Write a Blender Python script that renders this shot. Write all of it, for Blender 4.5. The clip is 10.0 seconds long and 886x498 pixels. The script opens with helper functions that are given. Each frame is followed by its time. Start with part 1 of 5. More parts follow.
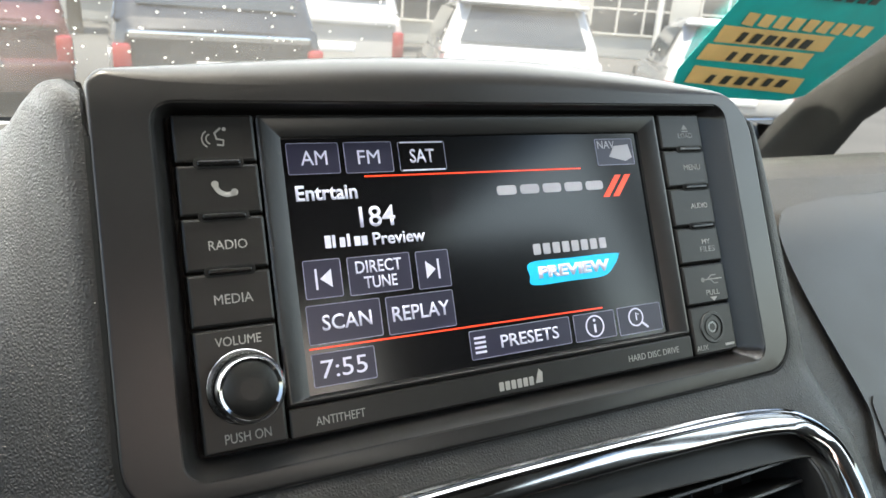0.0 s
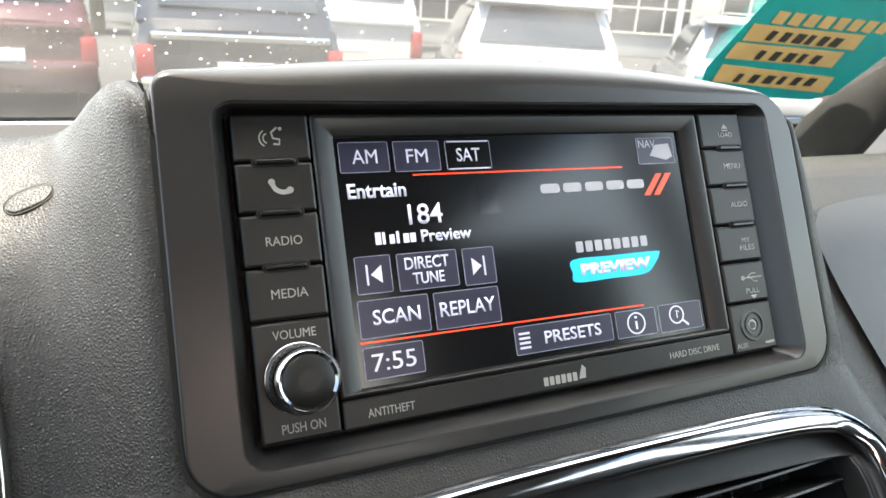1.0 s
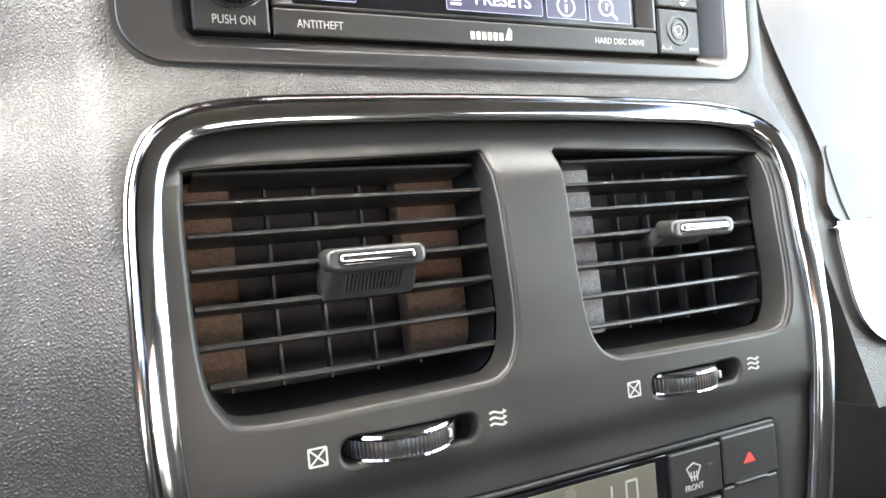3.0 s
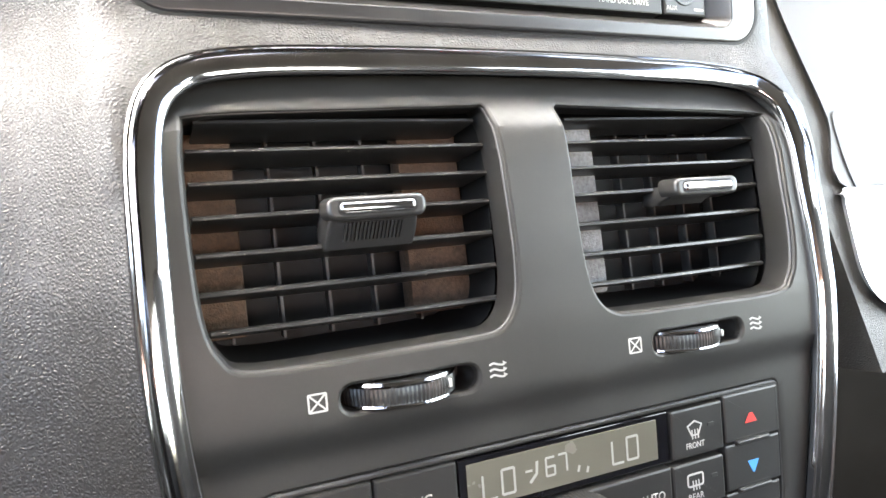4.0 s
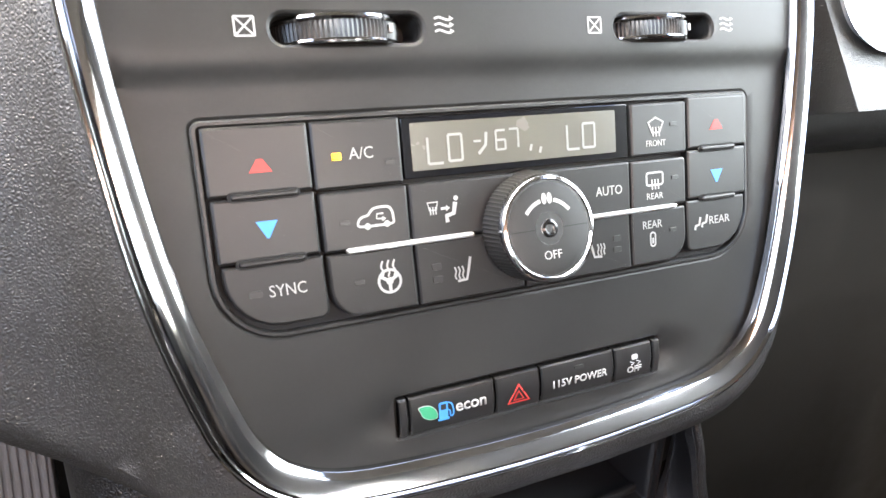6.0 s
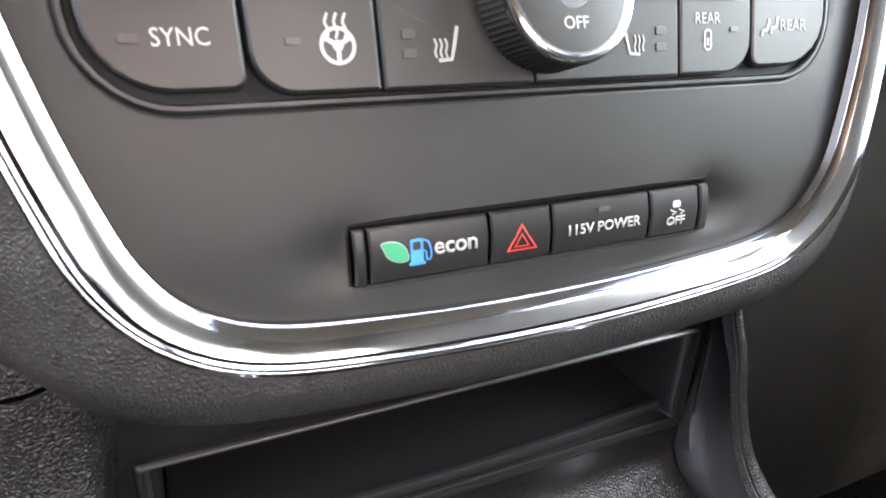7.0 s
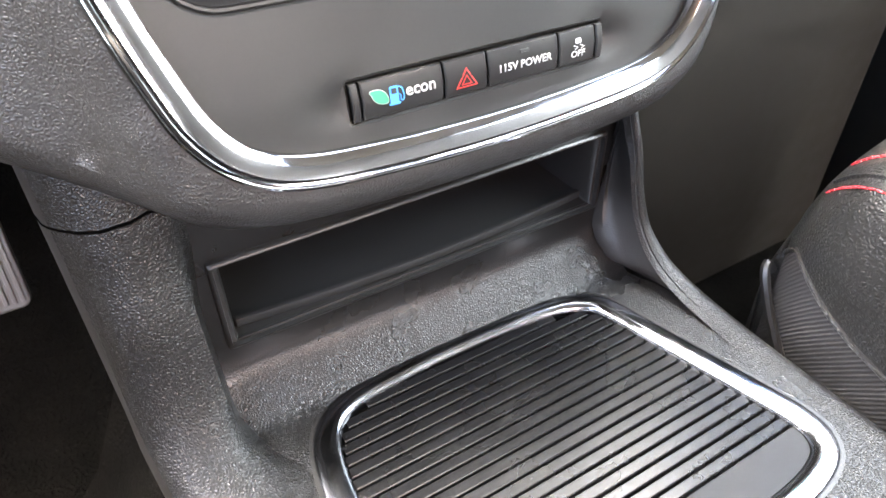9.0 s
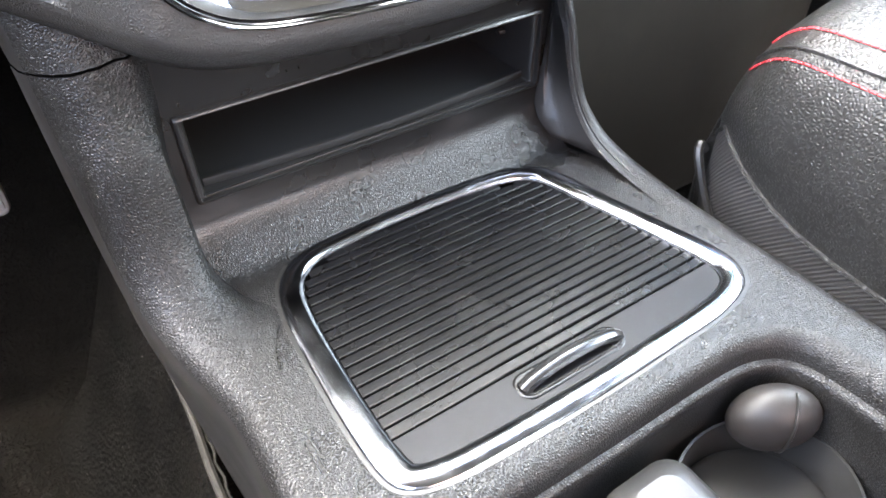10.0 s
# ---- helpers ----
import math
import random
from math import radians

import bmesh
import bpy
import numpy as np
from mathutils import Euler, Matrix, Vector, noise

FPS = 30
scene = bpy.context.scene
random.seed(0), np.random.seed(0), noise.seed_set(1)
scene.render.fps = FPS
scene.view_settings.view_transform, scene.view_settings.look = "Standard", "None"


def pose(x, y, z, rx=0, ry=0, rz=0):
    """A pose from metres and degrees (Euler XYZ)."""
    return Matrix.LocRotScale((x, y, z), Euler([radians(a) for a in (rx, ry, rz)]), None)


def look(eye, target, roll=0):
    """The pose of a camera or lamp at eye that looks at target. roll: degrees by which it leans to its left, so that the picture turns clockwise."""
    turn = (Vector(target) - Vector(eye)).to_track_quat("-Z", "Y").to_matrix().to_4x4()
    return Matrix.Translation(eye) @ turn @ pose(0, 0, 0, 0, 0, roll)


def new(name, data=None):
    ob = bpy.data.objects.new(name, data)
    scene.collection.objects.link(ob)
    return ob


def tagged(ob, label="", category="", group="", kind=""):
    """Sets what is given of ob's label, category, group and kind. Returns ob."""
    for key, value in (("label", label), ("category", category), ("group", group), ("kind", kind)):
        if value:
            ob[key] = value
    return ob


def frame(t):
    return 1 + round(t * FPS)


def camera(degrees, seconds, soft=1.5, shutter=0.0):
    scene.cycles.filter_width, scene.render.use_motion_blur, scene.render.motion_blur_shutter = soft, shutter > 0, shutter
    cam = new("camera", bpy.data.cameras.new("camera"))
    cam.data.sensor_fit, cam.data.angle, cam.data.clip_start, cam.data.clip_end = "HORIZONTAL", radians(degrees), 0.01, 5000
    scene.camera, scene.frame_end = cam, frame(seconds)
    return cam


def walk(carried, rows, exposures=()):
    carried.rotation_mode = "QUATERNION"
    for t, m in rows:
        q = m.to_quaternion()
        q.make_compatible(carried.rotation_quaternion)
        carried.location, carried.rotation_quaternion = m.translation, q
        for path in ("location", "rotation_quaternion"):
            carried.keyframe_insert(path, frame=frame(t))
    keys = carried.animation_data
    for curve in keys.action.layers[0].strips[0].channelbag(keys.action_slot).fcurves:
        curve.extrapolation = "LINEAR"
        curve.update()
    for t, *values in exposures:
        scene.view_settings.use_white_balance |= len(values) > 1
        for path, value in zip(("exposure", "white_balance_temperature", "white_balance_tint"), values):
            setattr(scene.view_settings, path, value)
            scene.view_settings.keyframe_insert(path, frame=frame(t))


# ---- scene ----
from mathutils.geometry import delaunay_2d_cdt

cam = camera(66.9, 10.0)
PATH = [
    (0, look((-0.117, -0.216, 0.843), (0.728, 1.579, 0.59), -2.0)),
    (0.5, look((-0.126, -0.217, 0.842), (0.683, 1.595, 0.592), -1.8)),
    (1, look((-0.128, -0.216, 0.843), (0.67, 1.6, 0.591), -2.0)),
    (1.5, look((-0.13, -0.222, 0.83), (0.658, 1.6, 0.586), -1.6)),
    (2, look((-0.134, -0.237, 0.795), (0.677, 1.562, 0.472), -0.0)),
    (2.5, look((-0.127, -0.249, 0.761), (0.704, 1.52, 0.337), 1.2)),
    (2.7, look((-0.126, -0.252, 0.752), (0.711, 1.506, 0.295), 1.2)),
    (3.8, look((-0.122, -0.25, 0.745), (0.704, 1.503, 0.252), 1.1)),
    (4, look((-0.124, -0.255, 0.737), (0.692, 1.501, 0.233), 1.3)),
    (4.5, look((-0.119, -0.265, 0.709), (0.693, 1.465, 0.118), 1.4)),
    (5, look((-0.117, -0.271, 0.666), (0.682, 1.418, -0.047), 2.2)),
    (5.2, look((-0.115, -0.272, 0.663), (0.679, 1.414, -0.062), 1.7)),
    (6.3, look((-0.112, -0.276, 0.651), (0.683, 1.403, -0.09), 1.1)),
    (6.5, look((-0.107, -0.272, 0.634), (0.685, 1.398, -0.13), 0.4)),
    (7, look((-0.09, -0.241, 0.594), (0.702, 1.407, -0.216), 2.2)),
    (7.5, look((-0.079, -0.228, 0.587), (0.727, 1.409, -0.232), 3.2)),
    (8, look((-0.079, -0.23, 0.588), (0.725, 1.406, -0.235), 3.2)),
    (8.5, look((-0.094, -0.247, 0.601), (0.712, 1.303, -0.372), 1.3)),
    (9, look((-0.125, -0.293, 0.628), (0.679, 1.047, -0.621), -0.3)),
    (9.5, look((-0.142, -0.34, 0.632), (0.675, 0.913, -0.696), 0.1)),
    (10, look((-0.14, -0.346, 0.613), (0.664, 0.893, -0.735), -0.6)),
]
cam.data.dof.use_dof = True
cam.data.dof.focus_distance = .25
cam.data.dof.aperture_fstop = 27
walk(cam, PATH, [(0, 2.0, 6900, 4), (1, 2.25, 6900, 6), (1.5, 2.35, 6900, 6), (2, 2.95, 7000, 8), (2.5, 3.82, 7200, 9), (4, 4.32, 7300, 10), (5, 4.62, 7400, 11), (6.5, 4.76, 7400, 12), (7, 4.75, 7400, 12), (8, 5.1, 7400, 12), (9, 5.48, 7400, 12), (10, 5.44, 7000, 10)])

# ---- light ----
world = bpy.data.worlds.new("world")
scene.world = world
world.use_nodes = True
wn = world.node_tree.nodes
sky = wn.new("ShaderNodeTexSky")
sky.sky_type = 'NISHITA'
sky.sun_disc = False
sky.sun_elevation = radians(64.6)
sky.sun_rotation = radians(-155)
wn["Background"].inputs["Strength"].default_value = 0.1
world.node_tree.links.new(sky.outputs["Color"], wn["Background"].inputs["Color"])
sun = new("sun", bpy.data.lights.new("sun", 'SUN'))
sun.data.energy = 5.0
sun.data.angle = radians(2)
sun.data.color = (1.0, 0.93, 0.84)
sun.matrix_world = look((-.8, -1.72, 4.0), (0, 0, 0))

# ---- materials ----
def mat(name, color=(.5, .5, .5), rough=.5, metal=0.0, spec=.5, coat=0.0, grain=0.0, grain_size=900.0, bump=0.0, bump_size=900.0,
        leather=0.0, leather_size=700.0, wear=0.0, wear_size=40.0, trans=0.0, emit=None, emit_strength=0.0, weave=0.0, fade=None, bump_depth=.0004):
    m = bpy.data.materials.new(name)
    m.use_nodes = True
    nt = m.node_tree
    n, l = nt.nodes, nt.links
    b = n["Principled BSDF"]
    b.inputs["Base Color"].default_value = (*color, 1)
    b.inputs["Roughness"].default_value = rough
    b.inputs["Metallic"].default_value = metal
    b.inputs["Specular IOR Level"].default_value = spec
    b.inputs["Coat Weight"].default_value = coat
    b.inputs["Transmission Weight"].default_value = trans
    if emit:
        b.inputs["Emission Color"].default_value = (*emit, 1)
        b.inputs["Emission Strength"].default_value = emit_strength
    tc = n.new("ShaderNodeTexCoord")
    if grain or wear:
        mix = n.new("ShaderNodeMix")
        mix.data_type = 'RGBA'
        mix.blend_type = 'MULTIPLY'
        mix.inputs[0].default_value = 1.0
        mix.inputs[6].default_value = (*color, 1)
        fine = n.new("ShaderNodeTexNoise")
        fine.inputs["Scale"].default_value = grain_size
        fine.inputs["Detail"].default_value = 3
        big = n.new("ShaderNodeTexNoise")
        big.inputs["Scale"].default_value = wear_size
        big.inputs["Detail"].default_value = 6
        l.new(tc.outputs["Object"], fine.inputs["Vector"])
        l.new(tc.outputs["Object"], big.inputs["Vector"])
        r1 = n.new("ShaderNodeMapRange")
        r1.inputs["To Min"].default_value = 1 - grain
        r1.inputs["To Max"].default_value = 1 + grain
        l.new(fine.outputs["Fac"], r1.inputs["Value"])
        r2 = n.new("ShaderNodeMapRange")
        r2.inputs["From Min"].default_value = .3
        r2.inputs["From Max"].default_value = .7
        r2.inputs["To Min"].default_value = 1 - wear
        r2.inputs["To Max"].default_value = 1 + wear
        l.new(big.outputs["Fac"], r2.inputs["Value"])
        mul = n.new("ShaderNodeMath")
        mul.operation = 'MULTIPLY'
        l.new(r1.outputs[0], mul.inputs[0])
        l.new(r2.outputs[0], mul.inputs[1])
        l.new(mul.outputs[0], mix.inputs[7])
        l.new(mix.outputs[2], b.inputs["Base Color"])
        rr = n.new("ShaderNodeMapRange")
        rr.inputs["From Min"].default_value = .3
        rr.inputs["From Max"].default_value = .7
        rr.inputs["To Min"].default_value = max(0.02, rough - .02 - wear * .2)
        rr.inputs["To Max"].default_value = min(1, rough + .02 + wear * .2)
        l.new(big.outputs["Fac"], rr.inputs["Value"])
        l.new(rr.outputs[0], b.inputs["Roughness"])
    last = None
    if leather:
        vo = n.new("ShaderNodeTexVoronoi")
        vo.feature = 'DISTANCE_TO_EDGE'
        vo.inputs["Scale"].default_value = leather_size
        wob = n.new("ShaderNodeTexNoise")
        wob.inputs["Scale"].default_value = leather_size * .7
        l.new(tc.outputs["Object"], wob.inputs["Vector"])
        add = n.new("ShaderNodeVectorMath")
        add.operation = 'MULTIPLY_ADD'
        l.new(wob.outputs["Color"], add.inputs[0])
        add.inputs[1].default_value = (.7 / leather_size,) * 3
        l.new(tc.outputs["Object"], add.inputs[2])
        l.new(add.outputs[0], vo.inputs["Vector"])
        ramp = n.new("ShaderNodeMapRange")
        ramp.interpolation_type = 'SMOOTHSTEP'
        ramp.inputs["From Max"].default_value = .42
        l.new(vo.outputs["Distance"], ramp.inputs["Value"])
        bp = n.new("ShaderNodeBump")
        bp.inputs["Strength"].default_value = leather
        bp.inputs["Distance"].default_value = .0006
        l.new(ramp.outputs[0], bp.inputs["Height"])
        if fade:
            xyz = n.new("ShaderNodeSeparateXYZ")
            l.new(tc.outputs["Object"], xyz.inputs[0])
            fd = n.new("ShaderNodeMapRange")
            fd.interpolation_type = 'SMOOTHSTEP'
            fd.inputs["From Min"].default_value, fd.inputs["From Max"].default_value = fade
            fd.inputs["To Min"].default_value, fd.inputs["To Max"].default_value = leather, 0.0
            l.new(xyz.outputs["Z"], fd.inputs["Value"])
            l.new(fd.outputs[0], bp.inputs["Strength"])
        last = bp
    if weave:
        wv = n.new("ShaderNodeTexWave")
        wv.bands_direction = 'DIAGONAL'
        wv.inputs["Scale"].default_value = weave
        wv.inputs["Distortion"].default_value = .6
        l.new(tc.outputs["Object"], wv.inputs["Vector"])
        bp = n.new("ShaderNodeBump")
        bp.inputs["Strength"].default_value = .8
        bp.inputs["Distance"].default_value = .0005
        l.new(wv.outputs["Fac"], bp.inputs["Height"])
        last = bp
    if bump:
        no = n.new("ShaderNodeTexNoise")
        no.inputs["Scale"].default_value = bump_size
        no.inputs["Detail"].default_value = 4
        l.new(tc.outputs["Object"], no.inputs["Vector"])
        bp = n.new("ShaderNodeBump")
        bp.inputs["Strength"].default_value = bump
        bp.inputs["Distance"].default_value = bump_depth
        l.new(no.outputs["Fac"], bp.inputs["Height"])
        if last:
            l.new(last.outputs[0], bp.inputs["Normal"])
        last = bp
    if last:
        l.new(last.outputs[0], b.inputs["Normal"])
    return m


GRAIN_DASH = mat("grained dash plastic", (.019, .018, .0172), .42, spec=.4, grain=.1, wear=.06, leather=.34, leather_size=880, bump=.15, bump_size=1600)
SOFT_GREY = mat("satin grey bezel paint", (.016, .0154, .0157), .3, grain=.06, wear=.02, bump=.06, bump_size=2200)
FASCIA = mat("satin charcoal panel", (.017, .0165, .0155), .42, spec=.3, grain=.1, wear=.14, wear_size=25, bump=.1, bump_size=2500)
BLACK = mat("black plastic", (.0125, .0122, .012), .36, grain=.1, wear=.03, bump=.1, bump_size=2000)
BUTTON = mat("soft black button", (.0105, .0102, .0099), .38, spec=.4, grain=.08, wear=.03, bump=.06, bump_size=2500)
DARK = mat("deep shadow plastic", (.011, .011, .011), .6, spec=.2)
CHROME = mat("polished chrome", (.43, .425, .43), .09, 1.0, wear=.05, wear_size=60, bump=.03, bump_size=140)
GLASS_BLACK = mat("black display glass", (.004, .004, .005), .08)
SCREEN = mat("anti-glare display film", (.004, .004, .005), .15)
CARPET = mat("charcoal carpet", (.004, .0036, .003), .95, spec=.05, grain=.98, grain_size=260, wear=.5, wear_size=22, bump=1.0, bump_size=260, bump_depth=.006)
LEATHER = mat("black leather", (.016, .0158, .0156), .38, grain=.08, wear=.08, leather=.5, leather_size=420, bump=.1, bump_size=1500)
SILVER = mat("silver trim", (.55, .56, .57), .3, .6, wear=.05)
HEADLINER = mat("black headliner cloth", (.035, .031, .028), .95, grain=.1, wear=.05)
ASPHALT = mat("asphalt", (.045, .045, .045), .9, grain=.3, grain_size=30, wear=.2, wear_size=.8)

# ---- mesh tools; lengths in millimetres ----
MM = .001
TILT = radians(13.5)
FACE = Matrix.Translation((0, 0, .86)) @ Matrix(((1, 0, 0, 0), (0, math.cos(TILT), math.sin(TILT), 0), (0, -math.sin(TILT), math.cos(TILT), 0), (0, 0, 0, 1)))


def part(name, bm, material, parent=None, label="", smooth=40, matrix=None):
    """Links a bmesh in millimetres as one mesh object under a thing or a part."""
    bmesh.ops.scale(bm, vec=(MM, MM, MM), verts=bm.verts)
    bmesh.ops.recalc_face_normals(bm, faces=bm.faces)
    for f in bm.faces:
        if len(f.verts) > 7:
            c, nf = f.calc_center_median(), f.normal.copy()
            off = [(v.co - c).dot(nf) for v in f.verts]
            if max(abs(o) for o in off) < .0012:
                for v, o in zip(f.verts, off):
                    v.co -= nf * o
    me = bpy.data.meshes.new(name)
    bm.to_mesh(me)
    bm.free()
    me.materials.append(material)
    if smooth:
        me.shade_smooth()
        me.set_sharp_from_angle(angle=radians(smooth))
        for f in me.polygons:
            if f.loop_total > 7:
                f.use_smooth = False
    ob = new(name, me)
    if matrix is not None:
        ob.matrix_world = matrix
    if parent:
        ob.parent = parent
    if label:
        ob["label"] = label
    return ob


def thing(name, label, category, matrix=None, group="", kind=""):
    ob = new(name)
    ob.empty_display_size = .02
    ob.matrix_world = FACE if matrix is None else matrix
    return tagged(ob, label, category, group, kind)


def rrect(x0, z0, x1, z1, r=2.0, n=5):
    """Rounded rectangle, counter-clockwise; r: one radius or four (bl, br, tr, tl)."""
    rs = (r,) * 4 if isinstance(r, (int, float)) else r
    out = []
    for (cx, cz, sx, sz, a0), q in zip(((x0, z0, 1, 1, 180), (x1, z0, -1, 1, 270), (x1, z1, -1, -1, 0), (x0, z1, 1, -1, 90)), rs):
        if q < .01:
            out.append((cx, cz))
            continue
        for i in range(n + 1):
            a = radians(a0 + 90 * i / n)
            out.append((cx + sx * q + q * math.cos(a), cz + sz * q + q * math.sin(a)))
    return out


def inset(loop, d):
    """Moves a counter-clockwise loop inwards by d."""
    n = len(loop)
    out = []
    for i in range(n):
        a, p, c = Vector(loop[i - 1]), Vector(loop[i]), Vector(loop[(i + 1) % n])
        e1, e2 = (p - a), (c - p)
        if e1.length < 1e-6:
            e1 = e2
        if e2.length < 1e-6:
            e2 = e1
        n1, n2 = Vector((-e1.y, e1.x)).normalized(), Vector((-e2.y, e2.x)).normalized()
        m = (n1 + n2)
        m = m / max(.35, m.length_squared / 2) if m.length > 1e-6 else n1
        out.append(tuple(p + m * d))
    return out


def resample(loop, gap=6.0):
    """Adds points along the long sides of a closed loop."""
    out = []
    for i, p in enumerate(loop):
        q = loop[(i + 1) % len(loop)]
        k = max(1, int((Vector(q) - Vector(p)).length / gap))
        out += [tuple(Vector(p).lerp(Vector(q), j / k)) for j in range(k)]
    return out


def smooth_loop(points, n=6):
    """Closed Catmull-Rom curve through the points."""
    out = []
    k = len(points)
    for i in range(k):
        p0, p1, p2, p3 = (Vector(points[(i + j - 1) % k]) for j in range(4))
        for s in range(n):
            t = s / n
            out.append(tuple(.5 * ((2 * p1) + (p2 - p0) * t + (2 * p0 - 5 * p1 + 4 * p2 - p3) * t * t + (3 * p1 - p0 - 3 * p2 + p3) * t ** 3)))
    return out


def smooth_line(points, n=6):
    k = len(points)
    out = []
    for i in range(k - 1):
        p0, p1, p2, p3 = (Vector(points[min(max(i + j - 1, 0), k - 1)]) for j in range(4))
        for s in range(n):
            t = s / n
            out.append(tuple(.5 * ((2 * p1) + (p2 - p0) * t + (2 * p0 - 5 * p1 + 4 * p2 - p3) * t * t + (3 * p1 - p0 - 3 * p2 + p3) * t ** 3)))
    out.append(tuple(points[-1]))
    return out


def loops_mesh(loops, closed=True, cap_first=False, cap_last=False, bm=None):
    """Skin through loops of equally many 3D points."""
    bm = bm or bmesh.new()
    rows = [[bm.verts.new(p) for p in lp] for lp in loops]
    n = len(rows[0])
    for a, b in zip(rows, rows[1:]):
        for i in range(n if closed else n - 1):
            j = (i + 1) % n
            try:
                bm.faces.new((a[i], a[j], b[j], b[i]))
            except ValueError:
                pass
    if cap_first:
        bm.faces.new(rows[0][::-1])
    if cap_last:
        bm.faces.new(rows[-1])
    return bm


def untangle(moved, loop):
    """Draws together the points of a corner that turned inside out."""
    n = len(loop)
    bad = [(Vector(moved[(i + 1) % n]) - Vector(moved[i])).dot(Vector(loop[(i + 1) % n]) - Vector(loop[i])) < 0 for i in range(n)]
    if not any(bad) or all(bad):
        return moved
    out = list(moved)
    start = bad.index(False)
    i = 0
    while i < n:
        a = (start + i) % n
        if bad[a]:
            run_on = [a]
            while bad[run_on[-1] % n]:
                run_on.append((run_on[-1] + 1) % n)
                i += 1
            c = sum((Vector(moved[k]) for k in run_on), Vector((0, 0))) / len(run_on)
            for j, k in enumerate(run_on):
                out[k] = tuple(c + (Vector(loop[k]) - Vector(loop[run_on[0]])) * .02)
        i += 1
    return out


def slab(loop, y0, y1, edge=.8, on=None, bm=None, dish=0.0, seg=2):
    """A plate with a rounded front edge: front at y0 (towards the viewer), back at y1. on(x, z): the surface that y is counted from."""
    on = on or (lambda x, z: 0.0)
    steps = [(0.0, y1), (0.0, y0 + edge)]
    for i in range(1, seg + 1):
        a = radians(90 * i / seg)
        steps.append((edge * (1 - math.cos(a)), y0 + edge * (1 - math.sin(a))))
    loops = []
    for d, y in steps:
        lp = untangle(inset(loop, d), loop) if d else loop
        loops.append([(x, y + on(x, z), z) for x, z in lp])
    if dish:
        lp = inset(loop, edge + dish * 2)
        loops.append([(x, y0 + dish + on(x, z), z) for x, z in lp])
    return loops_mesh(loops, cap_last=True, bm=bm)


def inside(p, loop):
    x, z = p
    c = False
    for i in range(len(loop)):
        (x1, z1), (x2, z2) = loop[i - 1], loop[i]
        if (z1 > z) != (z2 > z) and x < (x2 - x1) * (z - z1) / (z2 - z1) + x1:
            c = not c
    return c


def sheet(outline, holes, place, step=8.0, rim=0.0, depth=3.0, flange=None, bm=None):
    """A curved skin: the plan outline with holes, laid into space by place(x, z). rim: the edges turn in over this radius, then run depth back."""
    pts, edges = [], []
    for lp in [outline, *holes]:
        s = len(pts)
        pts += [Vector(p) for p in lp]
        edges += [(s + i, s + (i + 1) % len(lp)) for i in range(len(lp))]
    xs, zs = [p[0] for p in outline], [p[1] for p in outline]
    x = min(xs) + step * .5
    k = 0
    while x < max(xs):
        z = min(zs) + step * (.5 if k % 2 else 0)
        while z < max(zs):
            if inside((x, z), outline) and not any(inside((x, z), h) for h in holes):
                near = min((Vector((x, z)) - q).length for q in pts[:sum(len(lp) for lp in [outline, *holes])])
                if near > step * .45:
                    pts.append(Vector((x, z)))
            z += step
        x += step * .87
        k += 1
    vs, _, fs, *_ = delaunay_2d_cdt(pts, edges, [], 0, 1e-5)
    bm = bm or bmesh.new()
    bv = [bm.verts.new(place(v.x, v.y)) for v in vs]
    for f in fs:
        c = sum((vs[i] for i in f), Vector((0, 0))) / len(f)
        if inside(c, outline) and not any(inside(c, h) for h in holes):
            bm.faces.new([bv[i] for i in f])
    for num, lp in enumerate([outline, *holes]):
        if not depth:
            continue
        sign = 1 if num else -1
        rows = [[place(*p) for p in lp]]
        for d, y in ((rim * .3, rim * .11), (rim * .7, rim * .35), (rim, rim), (rim, rim + depth)) if rim else ((0, depth),):
            moved = inset(lp, sign * d) if d else lp
            rows.append([(q[0], q[1] + y, q[2]) for q in (place(*p) for p in moved)])
        loops_mesh(rows, bm=bm)
    bmesh.ops.remove_doubles(bm, verts=bm.verts, dist=.01)
    return bm


def tube(points, radius, sides=8, closed=False, bm=None, flat=1.0):
    """A round rod along a line of 3D points."""
    bm = bm or bmesh.new()
    pts = [Vector(p) for p in points]
    loops = []
    up = None
    for i, p in enumerate(pts):
        a = pts[i - 1] if (i or closed) else p
        b = pts[(i + 1) % len(pts)] if (i < len(pts) - 1 or closed) else p
        d = (b - a).normalized()
        if up is None:
            up = Vector((0, 1, 0)) if abs(d.y) < .8 else Vector((0, 0, 1))
        side = d.cross(up).normalized()
        up = side.cross(d).normalized()
        r = radius[i] if isinstance(radius, (list, tuple)) else radius
        loops.append([p + r * (side * math.cos(6.28318 * k / sides) + up * flat * math.sin(6.28318 * k / sides)) for k in range(sides)])
    if closed:
        loops.append(loops[0])
    return loops_mesh(loops, cap_first=not closed, cap_last=not closed, bm=bm)


def sweep(points, profile, normal=(0, -1, 0), closed=True, bm=None, scale=None):
    """A profile of (across, out) carried round a line; across points to the loop's outside for counter-clockwise loops seen from -y."""
    pts = [Vector(p) for p in points]
    nrm = Vector(normal)
    loops = []
    for i, p in enumerate(pts):
        a = pts[i - 1] if (i or closed) else p
        b = pts[(i + 1) % len(pts)] if (i < len(pts) - 1 or closed) else p
        d = (b - a).normalized()
        side = d.cross(nrm).normalized()
        out = side.cross(d).normalized()
        f = scale(i) if scale else 1.0
        loops.append([p + side * u * f + out * v for u, v in profile])
    if closed:
        loops.append(loops[0])
    return loops_mesh(loops, closed=True, bm=bm)


